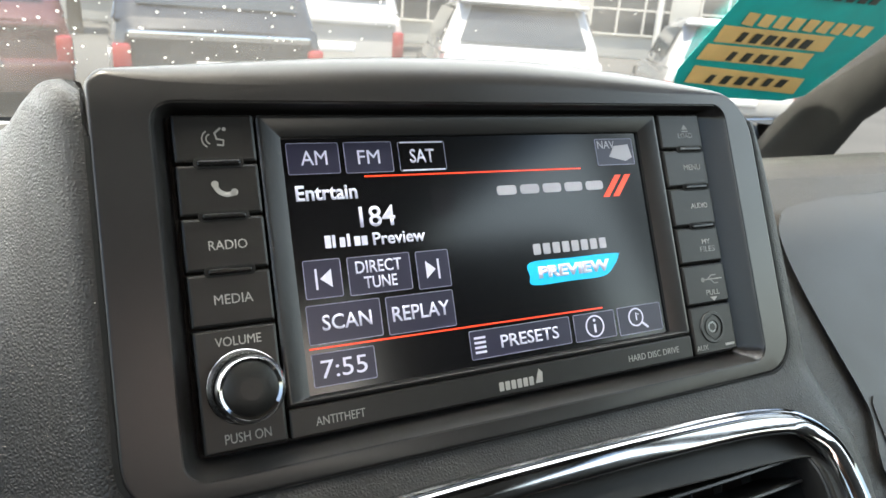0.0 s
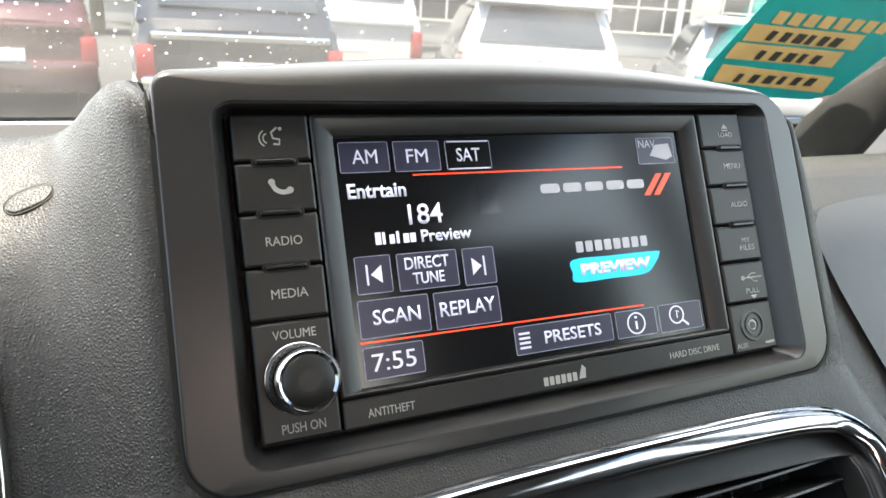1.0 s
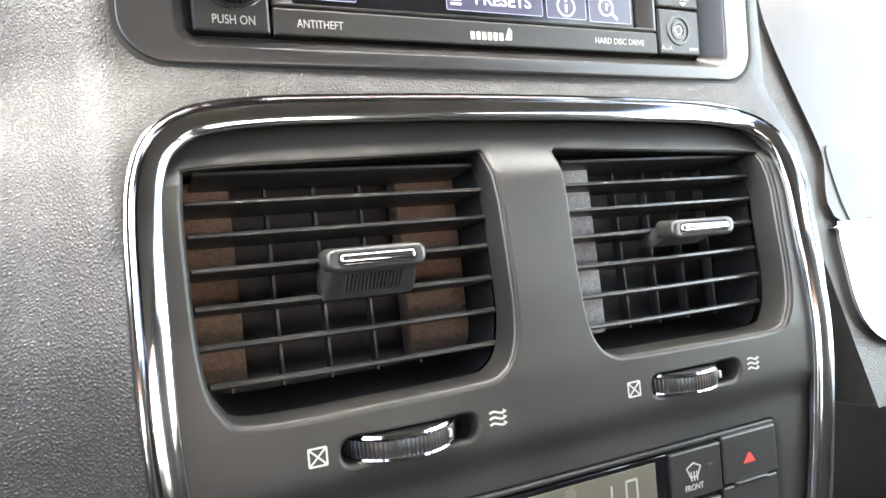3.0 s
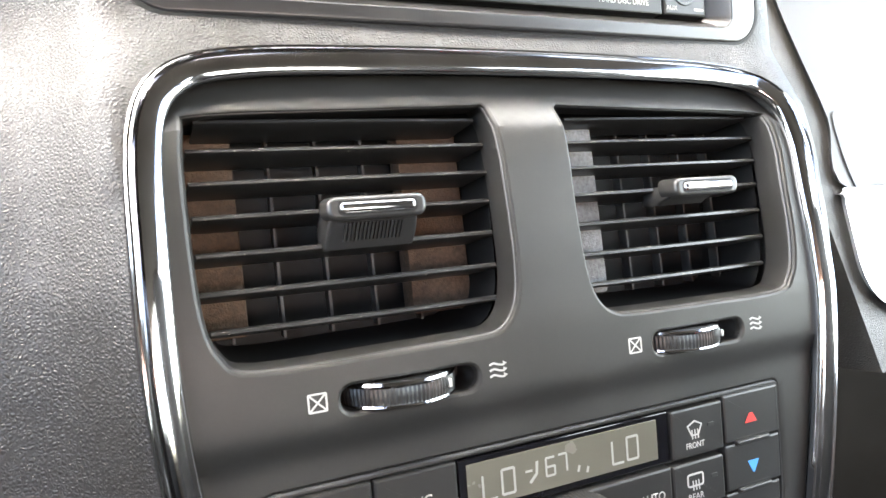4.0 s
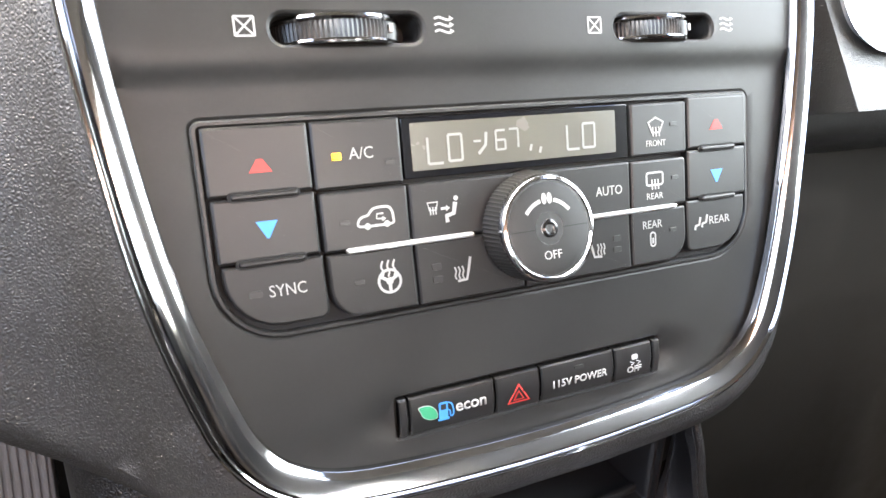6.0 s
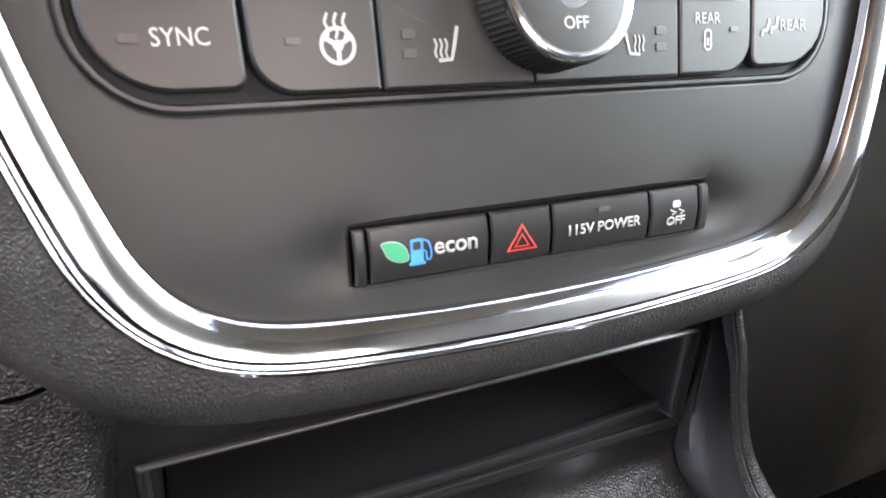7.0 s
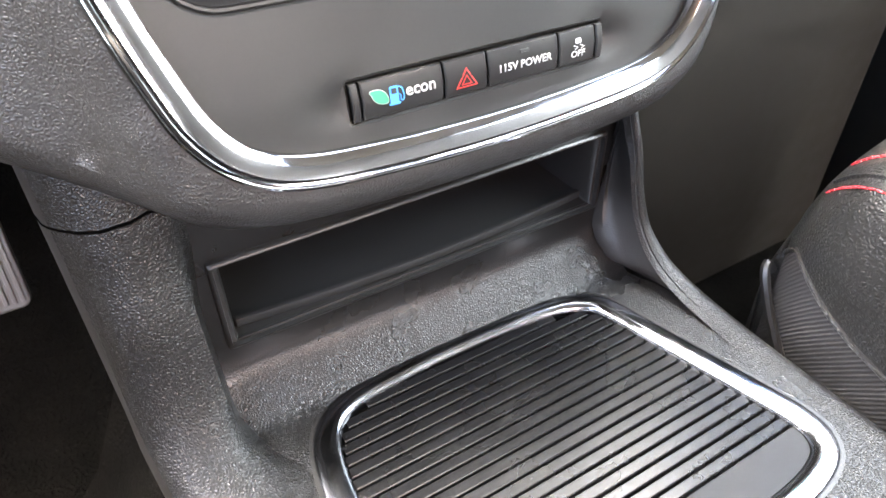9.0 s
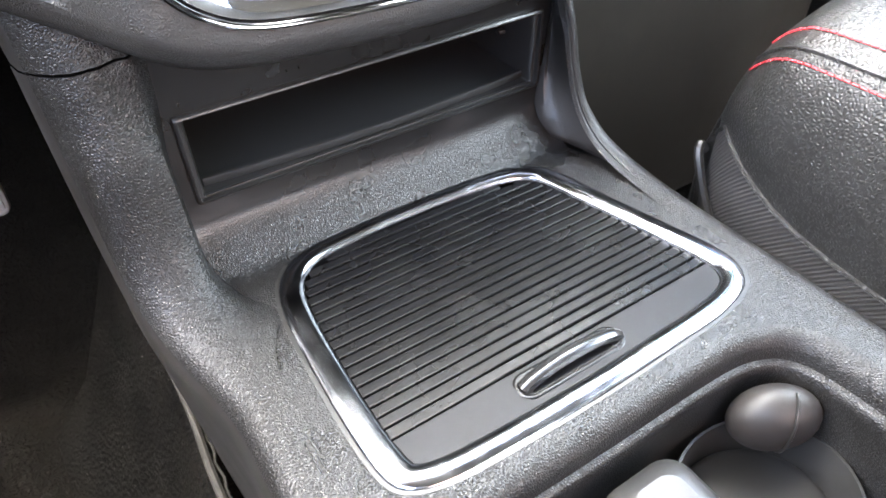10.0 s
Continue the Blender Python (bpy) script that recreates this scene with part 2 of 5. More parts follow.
def box(x0, y0, z0, x1, y1, z1, bevel=0.0, bm=None, seg=2):
    own = bmesh.new()
    bmesh.ops.create_cube(own, size=1)
    bmesh.ops.scale(own, vec=(x1 - x0, y1 - y0, z1 - z0), verts=own.verts)
    bmesh.ops.translate(own, vec=((x0 + x1) / 2, (y0 + y1) / 2, (z0 + z1) / 2), verts=own.verts)
    if bevel:
        bmesh.ops.bevel(own, geom=own.edges[:], offset=bevel, segments=seg, affect='EDGES', profile=.5)
    if bm is None:
        return own
    me = bpy.data.meshes.new("t")
    own.to_mesh(me)
    own.free()
    bm.from_mesh(me)
    bpy.data.meshes.remove(me)
    return bm

# ---- the large forms; the stack's own frame: x right, y into the dash, z up the face, from the radio's top middle ----
XC = 3.0


def fy(z):
    return -12 + 7.1e-4 * (z + 225) ** 2 if z < -130 else -5.6


def between(v, table):
    """Straight lines through a table of (at, value), rising in at."""
    if v <= table[0][0]:
        return table[0][1]
    for (a, p), (b, q) in zip(table, table[1:]):
        if v <= b:
            f = (v - a) / (b - a)
            return p + (q - p) * f
    return table[-1][1]


# how far the lower stack stands proud of the radio, and how it draws together downwards
PROUD = [(-400, -31), (-372, -32), (-340, -34), (-300, -35), (-260, -35), (-230, -34.5), (-214, -33.8), (-190, -31), (-160, -25.5), (-139, -19.5), (-125, -12), (-112, -5.6)]
DRAW = [(-385, 14), (-366, 12.5), (-348, 10.4), (-320, 9.5), (-260, 9), (-234, 7.3), (-220, 6), (-178, 5), (-139, 0)]


def bulge(p):
    """Lays a point of the flat stack onto the swelling lower stack."""
    x, y, z = p
    z2 = z + between(z, DRAW)
    k = ease((-139 - z) / 60)
    return (x - .015 * k * (x - XC) - 1.5 * k * ease((350 + z) / 60), y + between(z2, PROUD) - fy(z) if z < -112 else y, z2)


def swell(*roots):
    """Carries all meshes of these things over to the swelling stack."""
    for root in roots:
        for ob in root.children_recursive:
            if ob.type == 'MESH':
                for v in ob.data.vertices:
                    v.co = Vector(bulge(v.co / MM)) * MM


def ease(t):
    t = min(1.0, max(0.0, t))
    return t * t * (3 - 2 * t)


def pod_skin(x, z):
    y = fy(z)
    hw = 131 - max(0.0, (-200 - z)) * .12
    if x - XC < -hw:
        d = -hw - (x - XC)
        y += 24 * (1 - math.exp(-(d / 17) ** 1.6)) + .10 * max(0, d - 30)
    if x - XC > hw:
        d = x - XC - hw
        y += 20 * (1 - math.exp(-(d / 24) ** 1.6))
    if z > -75:
        y += .0042 * (z + 75) ** 2 * ease((-134 - x) / 22)
    if z > 8 and x < -110:
        y += .5 * (z - 8) ** 2 if z < 13 else 12.5 + 5 * (z - 13)
    if z > -3:
        y += 4 * (z + 3) * ease((x + 126) / 3) * ease((142 - x) / 12)
    return (x, y, z)


# half of the chrome line's plan, from the top middle round to the bottom middle
HALF = [(0, -124.5), (50, -125), (95, -127), (116, -133), (124.5, -150), (126.5, -190), (126, -230), (122, -270), (116.5, -305), (110, -333), (102.5, -354),
        (91, -368), (72, -376), (35, -379.5), (0, -380.5)]
RING = smooth_loop([(XC + x, z) for x, z in HALF] + [(XC - x * .995, z) for x, z in HALF[-2:0:-1]], 6)[::-1]


def crown(x):
    """How far the bezel's top rises above its corners."""
    return 11 * (1 - (x / 127) ** 2) + (6.3 if x < 0 else 6.3 - 5.3 * (x / 126) ** 2)


BEZEL = [(x, z + ease((z + 45) / 45) * crown(x)) for x, z in resample(rrect(-124.5, -111.5, 130.5, 5, (14, 15, 17, 6), 8), 6)]
POD = smooth_loop([(-300, -250), (-220, -300), (-160, -338), (-118, -368), (-85, -385), (-30, -390), (3, -390.5), (40, -390), (90, -385), (113, -365), (126, -325), (135, -280), (143, -240),
                   (150, -205), (152, -175), (149, -145), (145, -120), (141, -98), (138, -75), (135.5, -50), (134, -30), (132, -15), (129, 0), (121, 8.5), (106, 14), (60, 21), (0, 25), (-60, 22.5), (-106, 17.5), (-114, 16.5), (-121, 15), (-129, 13), (-136, 10), (-142, 6.5), (-150, 4.4), (-165, 3.6), (-210, 4), (-300, 4)], 5)

stack = thing("center_stack", "dark grained plastic centre stack of the dashboard", "dashboard", kind="structure")
part("surround", sheet(POD, [inset(BEZEL, -.8), inset(RING, -5.2)], pod_skin, 7, rim=9, depth=70), GRAIN_DASH, stack)

chrome_trim = thing("chrome_trim", "polished chrome trim ring round the vents and climate panel", "trim")
CP = [(-5.6, -1), (-5.4, 1.4), (-4.6, 2.2), (-2.2, 3.0), (.4, 3.5), (1.5, 3.6), (1.9, 2.7), (2.3, 3.2), (3.0, 3.9), (3.7, 3.5), (4.1, 2.3), (4.5, 2.4), (5.1, 1.9), (5.4, -1)]
part("ring", sweep([(x, fy(z), z) for x, z in RING], CP, scale=lambda i: .9 + .2 * ease((-240 - RING[i][1]) / 120)), CHROME, chrome_trim)


# ---- lettering and small marks ----
def paint(name, color, rough=.5, glow=0.0):
    return mat(name, color, rough, emit=color if glow else None, emit_strength=glow)


WHITE_INK = paint("white print", (.3, .296, .285), .55)
GREY_INK = paint("grey print", (.32, .32, .32), .55)
RED_INK = paint("red print", (.46, .028, .024), .5)
BLUE_INK = paint("blue print", (.03, .21, .52), .5)
GREEN_INK = paint("green print", (.012, .21, .1), .5)
LIT_WHITE = paint("lit white", (.6, .6, .75), .3, 0.066)
LIT_DIM = paint("lit dim outline", (.3, .3, .42), .3, 0.014)
LIT_BUTTON = paint("lit dark violet", (.02, .02, .042), .3, 0.045)
LIT_RED = paint("lit red", (1.0, .06, .02), .3, 0.139)
LIT_CYAN = paint("lit cyan", (.0, .42, .8), .3, 0.13)
LIT_SILVER = paint("lit silver", (.35, .35, .40), .3, 0.04)
LIT_AMBER = paint("lit amber", (1.0, .44, .0), .3, 0.34)


def flat_y(x, z):
    return 0.0


def text_bm(words, x0, x1, z0, z1, y, thick=.12, on=flat_y, lean=0.0, bold=.0):
    """Words filling the box x0..x1, z0..z1, facing -y."""
    cu = bpy.data.curves.new("words", 'FONT')
    cu.body = words
    cu.size = 10
    cu.offset = bold
    cu.resolution_u = 3
    ob = bpy.data.objects.new("words", cu)
    scene.collection.objects.link(ob)
    bpy.context.view_layer.update()
    me = bpy.data.meshes.new_from_object(ob.evaluated_get(bpy.context.evaluated_depsgraph_get()))
    bpy.data.objects.remove(ob)
    bpy.data.curves.remove(cu)
    bm = bmesh.new()
    bm.from_mesh(me)
    bpy.data.meshes.remove(me)
    ax, bx = min(v.co.x for v in bm.verts), max(v.co.x for v in bm.verts)
    az, bz = min(v.co.y for v in bm.verts), max(v.co.y for v in bm.verts)
    for v in bm.verts:
        x = x0 + (v.co.x - ax) / (bx - ax) * (x1 - x0)
        z = z0 + (v.co.y - az) / (bz - az) * (z1 - z0)
        v.co = (x + lean * (z - z0), y + on(x, z), z)
    if thick:
        out = bmesh.ops.extrude_face_region(bm, geom=bm.faces[:])
        bmesh.ops.translate(bm, vec=(0, thick, 0), verts=[g for g in out["geom"] if isinstance(g, bmesh.types.BMVert)])
    return bm


def words(name, text, x0, x1, z0, z1, y, material, parent, on=flat_y, lean=0.0, bold=0.0):
    return part(name, text_bm(text, x0, x1, z0, z1, y, on=on, lean=lean, bold=bold), material, parent, smooth=0)


def stroke(points, w, y, bm=None, on=flat_y, closed=False, thick=.12):
    """A flat painted line of width w."""
    bm = bm or bmesh.new()
    pts = [Vector((p[0], p[1])) for p in points]
    k = len(pts)
    left, right = [], []
    for i, p in enumerate(pts):
        a = pts[i - 1] if (i or closed) else p
        b = pts[(i + 1) % k] if (i < k - 1 or closed) else p
        d = (b - a).normalized()
        s = Vector((-d.y, d.x)) * w / 2
        left.append(p + s)
        right.append(p - s)
    if closed:
        left.append(left[0]), right.append(right[0])
    for i in range(len(left) - 1):
        q = [left[i], left[i + 1], right[i + 1], right[i]]
        top = [bm.verts.new((v.x, y + on(v.x, v.y), v.y)) for v in q]
        low = [bm.verts.new((v.x, y + thick + on(v.x, v.y), v.y)) for v in q]
        bm.faces.new(top)
        for j in range(4):
            bm.faces.new((top[j], low[j], low[(j + 1) % 4], top[(j + 1) % 4]))
    return bm


def patch(loop, y, bm=None, on=flat_y, thick=.12):
    bm = bm or bmesh.new()
    top = [bm.verts.new((x, y + on(x, z), z)) for x, z in loop]
    low = [bm.verts.new((x, y + thick + on(x, z), z)) for x, z in loop]
    bm.faces.new(top)
    for j in range(len(loop)):
        k = (j + 1) % len(loop)
        bm.faces.new((top[j], low[j], low[k], top[k]))
    return bm


def disc_loop(cx, cz, r, n=20, rz=None, a0=0, a1=360):
    full = a1 - a0 >= 360
    return [(cx + r * math.cos(radians(a0 + (a1 - a0) * i / (n if full else n - 1))), cz + (rz or r) * math.sin(radians(a0 + (a1 - a0) * i / (n if full else n - 1)))) for i in range(n)]


def lathe(profile, cx, cz, n=40, teeth=0, tooth=0.0, only=None):
    """Turned about an axis along y: profile of (radius, y)."""
    loops = []
    for k, (r, y) in enumerate(profile):
        lp = []
        for i in range(n):
            a = 2 * math.pi * i / n
            q = r - (tooth if (teeth and i % 2 and (only is None or k in only)) else 0)
            lp.append((cx + q * math.cos(a), y, cz + q * math.sin(a)))
        loops.append(lp)
    return loops_mesh(loops, cap_last=True)


# ---- radio ----
radio = thing("car_radio", "black touch-screen car radio with lit satellite display", "radio")
part("body", slab(rrect(-106.5, -103.5, 109.5, 4, 1.5), 4.6, 60, .5), DARK, radio)

part("screen_frame", loops_mesh([[(x, y, z) for x, z in lp] for lp, y in (
    (rrect(-78.4, -90.4, 82, -.2, .8, 3), 5), (rrect(-78.4, -90.4, 82, -.2, .8, 3), -.4), (rrect(-77.8, -89.8, 81.4, -.8, .8, 3), -1.0),
    (rrect(-77.0, -89.3, 80.4, -1.6, .8, 3), -1.0), (rrect(-71.0, -88.4, 73.8, -6.8, .6, 3), 1.4), (rrect(-70.8, -88.2, 73.6, -7.0, .6, 3), 4))]), SOFT_GREY, radio, "grey bevelled screen frame")
strip = part("lower_strip", slab(rrect(-78.4, -99.8, 81.6, -90.8, .8, 3), -1.2, 4, .7), BUTTON, radio)
screen = part("display", slab(rrect(-73, -89, 75.5, -6.2, .3, 2), 2.6, 4.5, .1), SCREEN, radio, "lit black display")

SY = 2.45


def key(x0, z0, x1, z1, name="touch_key", fill=LIT_BUTTON):
    k = part(name, patch(rrect(x0, z0, x1, z1, .5, 2), SY), fill, screen, smooth=0)
    part("outline", stroke(rrect(x0, z0, x1, z1, .5, 2), .22, SY - .06, closed=True), LIT_DIM, k, smooth=0)
    return k


k = key(-71, -18, -54, -7.6)
words("lettering", "AM", -66.7, -58, -15, -10.2, SY - .1, LIT_WHITE, k)
k = key(-52, -18.2, -35.3, -7.6)
words("lettering", "FM", -47.6, -39.8, -15.2, -10.4, SY - .1, LIT_WHITE, k)
k = key(-32.8, -18.2, -15.4, -7.8, fill=SCREEN)
words("lettering", "SAT", -28.8, -19.6, -15.4, -10.4, SY - .1, LIT_WHITE, k, bold=.1)
part("outline", stroke([(-32, -8), (-16, -8)], .5, SY - .12, stroke([(-32, -18), (-16, -18)], .5, SY - .12)), LIT_WHITE, k, smooth=0)
words("lettering", "Entrtain", -69.6, -49.2, -27, -21.8, SY, LIT_WHITE, screen, bold=.25)
words("lettering", "184", -49.5, -37, -37, -29.8, SY, LIT_WHITE, screen, bold=.1)
bm = bmesh.new()
for i, w in enumerate((2.6, 1, 1.8, 1, 2.2, 2)):
    x = -62 + i * 2.45
    patch(rrect(x, -43, x + min(w, 2), -40 + (1.2 if i in (0, 1, 3) else .2), .1, 1), SY, bm)
part("station_mark", bm, LIT_WHITE, screen, smooth=0)
words("lettering", "Preview", -45.8, -27, -43.3, -39, SY, LIT_WHITE, screen, bold=.2)
k = key(-70, -59, -58, -46.6)
part("arrow", patch([(-61.2, -55.8), (-61.2, -49.8), (-65, -52.8)], SY - .1, stroke([(-66.2, -56.2), (-66.2, -49.4)], .7, SY - .1)), LIT_WHITE, k, smooth=0)
k = key(-55.6, -59.4, -34, -46.8)
words("lettering", "DIRECT", -53, -37, -52.4, -48.2, SY - .1, LIT_WHITE, k, bold=.1)
words("lettering", "TUNE", -50.6, -39.2, -57.6, -53.6, SY - .1, LIT_WHITE, k, bold=.1)
k = key(-31.6, -60, -19.6, -47)
part("arrow", patch([(-28.4, -56.6), (-28.4, -50.4), (-24.8, -53.5)], SY - .1, stroke([(-23.7, -57), (-23.7, -50)], .7, SY - .1)), LIT_WHITE, k, smooth=0)
k = key(-70.6, -73.6, -46.4, -61.2)
words("lettering", "SCAN", -66, -49.6, -69.6, -64.6, SY - .1, LIT_WHITE, k, bold=.1)
k = key(-44.2, -74, -19.8, -61.4)
words("lettering", "REPLAY", -42.4, -21.6, -69.8, -64.8, SY - .1, LIT_WHITE, k, bold=.1)
k = key(-70.6, -87, -50.2, -76.6)
words("clock_time", "7:55", -68, -53, -84.6, -78.9, SY - .1, LIT_WHITE, k)
k = key(-15.6, -87, 26, -77)
words("lettering", "PRESETS", -3.6, 20.8, -84.4, -79.8, SY - .1, LIT_WHITE, k, bold=.1)
bm = bmesh.new()
for i in range(4):
    stroke([(-14, -79.6 - i * 1.7), (-9.6, -79.6 - i * 1.7)], .8, SY - .1, bm)
part("list_mark", bm, LIT_WHITE, k, smooth=0)
k = key(28, -87.2, 46.8, -77)
part("info_mark", stroke(disc_loop(37.3, -82.2, 4, 24), .6, SY - .1, stroke([(37.3, -84.6), (37.3, -81.4)], .9, SY - .1, patch(disc_loop(37.3, -79.9, .6, 10), SY - .1)), closed=True), LIT_WHITE, k, smooth=0)
k = key(48.6, -87.6, 69.8, -76.8)
part("search_mark", stroke(disc_loop(57.2, -81.3, 3.4, 24), .6, SY - .1, stroke([(59.8, -83.6), (62.6, -86)], .9, SY - .1, stroke([(57.4, -82.6), (57.4, -79.6), (58.6, -80.4)], .5, SY - .1)), closed=True), LIT_WHITE, k, smooth=0)
k = key(50.6, -19, 69, -8.2)
words("lettering", "NAV", 51.6, 60, -12.2, -9, SY - .1, LIT_SILVER, k)
part("map_mark", patch([(56.6, -15.6), (59.6, -11.2), (66.8, -10.6), (68, -16.2), (64.6, -17.6)], SY - .08), LIT_SILVER, k, smooth=0)
part("note_mark", patch(rrect(-23, -35, -14.4, -25, .6, 2), SY), paint("faint square", (.01, .01, .012), .1, .15), screen, smooth=0)
part("red_line", stroke([(-46, -19.5), (42, -19.9)], .55, SY), LIT_RED, screen, smooth=0)
part("red_line", stroke([(-71, -74.9), (42, -75.6)], .55, SY), LIT_RED, screen, smooth=0)
for i in range(5):
    part("mark_block", patch(rrect(3.5 + i * 9.9, -28.8, 11.8 + i * 9.9, -25.2, 1.2, 3), SY), LIT_SILVER, screen, smooth=0)
for x in (50.8, 55.6):
    part("red_slash", patch([(x, -32), (x + 2.9, -32), (x + 10.2, -23.2), (x + 7.3, -23.2)], SY - .05), LIT_RED, screen, smooth=0)
for i in range(8):
    part("mark_bar", patch(rrect(15.2 + i * 4.3, -52.4, 18.4 + i * 4.3, -48.2, .5, 2), SY), LIT_SILVER, screen, smooth=0)
k = part("preview_badge", patch(smooth_loop([(13, -55), (30, -54.8), (51.5, -54.8), (53.4, -56.2), (50.5, -60), (45, -63.4), (30, -63.6), (13.4, -63.6), (12.2, -60)], 4), SY), LIT_CYAN, screen, smooth=0)
words("lettering", "PREVIEW", 16, 48.6, -61.4, -56.8, SY - .12, LIT_WHITE, k, bold=.6)

for ob in screen.children_recursive:
    for v in ob.data.vertices:
        v.co.x += .0017
        v.co.z = -.0136 + (v.co.z + .0126) * .975

words("lettering", "ANTITHEFT", -70.6, -55, -97, -94.4, -1.3, WHITE_INK, strip)
words("lettering", "HARD DISC DRIVE", 49.4, 74.4, -96.6, -94.2, -1.3, WHITE_INK, strip)
for i in range(6):
    part("mark_bar", patch(rrect(-7 + i * 2.4, -97.8, -5.2 + i * 2.4, -94.8, .3, 2), -1.3), WHITE_INK, strip, smooth=0)
part("mark_shape", patch([(7.6, -97.4), (10.4, -97.4), (10.8, -94), (9.4, -92.6), (8.4, -95)], -1.3), WHITE_INK, strip, smooth=0)

GRIP = mat("glossy black bar", (.008, .008, .008), .22)
BEV = [0, -15.4, -31.4, -47.8, -64, -100]
left_keys = []
for i in range(5):
    z1, z0 = BEV[i] - .3, BEV[i + 1] + .3
    left_keys.append(part("push_button" if i < 4 else "volume_panel", slab(rrect(-103, z0, -79.2, z1, .7, 3), -1.6 if i < 4 else -1.4, 4, 1.0), BUTTON, radio))
BEVR = [0, -15.4, -31.4, -47.8, -63.2, -80, -100]
right_keys = []
for i in range(6):
    z1, z0 = BEVR[i] - .3, BEVR[i + 1] + .3
    right_keys.append(part("push_button" if i < 4 else "socket_cover", slab(rrect(82.6, z0, 105.6, z1, .7, 3), -1.4, 4, 1.0), BUTTON, radio))
# each bar's recess is a dark plate proud of the keys, painted as shade
for i in range(3):
    bar = part("grip_bar", slab(rrect(-97, BEV[i + 1] - .9, -84.4, BEV[i + 1] + .9, .8, 4), -2.6, 3, .6), GRIP, left_keys[i])
    part("recess", slab(rrect(-98, BEV[i + 1] - 1.6, -83.4, BEV[i + 1] + 1.6, 1.5, 4), -1.75, 3, .1), DARK, bar)
    bar = part("grip_bar", slab(rrect(91.2, BEVR[i + 1] - .9, 103.2, BEVR[i + 1] + .9, .8, 4), -2.4, 3, .6), GRIP, right_keys[i])
    part("recess", slab(rrect(90.2, BEVR[i + 1] - 1.6, 104.2, BEVR[i + 1] + 1.6, 1.5, 4), -1.55, 3, .1), DARK, bar)
YB = -1.75
part("voice_mark", stroke([(-89.2, -4.6), (-91, -6.2), (-90.6, -8), (-88.6, -8.4), (-88.8, -10), (-90.6, -9.8)], .6, YB,
     stroke(disc_loop(-92, -8, 1.6, 6, a0=110, a1=250), .4, YB, stroke(disc_loop(-92, -8, 2.8, 6, a0=120, a1=240), .4, YB, patch(disc_loop(-88.2, -5, .6, 8), YB)))), WHITE_INK, left_keys[0], smooth=0)
part("phone_mark", stroke(smooth_line([(-92.6, -21.4), (-91.6, -23.8), (-89.4, -25), (-86.6, -24.6)], 4), 1.5, YB, patch(disc_loop(-92.4, -21.8, 1.1, 10), YB, patch(disc_loop(-87, -24.4, 1.1, 10), YB))), WHITE_INK, left_keys[1], smooth=0)
words("lettering", "RADIO", -96, -85, -41.4, -38.6, YB, WHITE_INK, left_keys[2])
words("lettering", "MEDIA", -96, -85, -57.4, -54.6, YB, WHITE_INK, left_keys[3])
words("lettering", "VOLUME", -97, -84, -69.6, -66.9, YB, WHITE_INK, left_keys[4])
words("lettering", "PUSH ON", -97, -84, -97.2, -94.4, YB, WHITE_INK, left_keys[4])
knob = part("volume_knob", lathe([(10.6, 2), (10.6, -3), (9.9, -3.6), (9.7, -11)], -90, -81.8, 72, 36, .45, only=(2, 3)), BLACK, radio, "knurled volume knob with a chrome rim")
part("rim", lathe([(9.6, -9), (9.9, -11.2), (9.4, -13.2), (8.4, -14.2), (7.4, -13.6)], -90, -81.8, 48), CHROME, knob)
part("cap", lathe([(7.6, -12.5), (7.4, -13.8), (6.6, -14.3), (3, -14.6)], -90, -81.8, 40), BUTTON, knob)
part("chrome_base", lathe([(11, 0), (10.9, -2.2), (10.4, -2.7), (9, -2.9)], -90, -81.8, 48), CHROME, knob)
words("lettering", "LOAD", 92.4, 100, -10.6, -8.6, -1.55, GREY_INK, right_keys[0])
part("eject_mark", patch([(94.6, -7), (98, -7), (96.3, -5)], -1.55, stroke([(94.6, -7.8), (98, -7.8)], .5, -1.55)), GREY_INK, right_keys[0], smooth=0)
words("lettering", "MENU", 92.6, 101.6, -24.2, -22, -1.55, GREY_INK, right_keys[1])
words("lettering", "AUDIO", 93, 102, -40.4, -38.2, -1.55, GREY_INK, right_keys[2])
words("lettering", "MY", 95.6, 100, -55.4, -53.4, -1.55, GREY_INK, right_keys[3])
words("lettering", "FILES", 94, 102, -58.6, -56.4, -1.55, GREY_INK, right_keys[3])
part("usb_mark", stroke([(92.4, -70), (103, -70)], .5, -1.55, stroke([(95, -70), (97.4, -68.4), (100, -68.4)], .4, -1.55, stroke([(96.6, -70), (98.6, -71.8), (100.6, -71.8)], .4, -1.55, patch(disc_loop(92.6, -70, 1, 10), -1.55)))), WHITE_INK, right_keys[4], smooth=0)
words("lettering", "PULL", 93.4, 100.6, -76.4, -74.2, -1.55, WHITE_INK, right_keys[4])
part("down_mark", patch([(95, -77.2), (99, -77.2), (97, -79)], -1.55), WHITE_INK, right_keys[4], smooth=0)
jack = part("aux_jack", lathe([(6.6, -1.2), (6.2, -1.9), (5.2, -1.9), (4.9, -.8), (4.2, -.8), (4.0, -1.7), (2.8, -1.7), (2.5, 1)], 93.6, -89.2, 28), BLACK, right_keys[5])
part("sleeve", lathe([(2.4, 0), (2.3, -1.4), (1.5, -1.4), (1.4, 2)], 93.6, -89.2, 20), SILVER, jack)
words("lettering", "AUX", 83.6, 89.6, -97.8, -95.8, -1.55, WHITE_INK, right_keys[5])
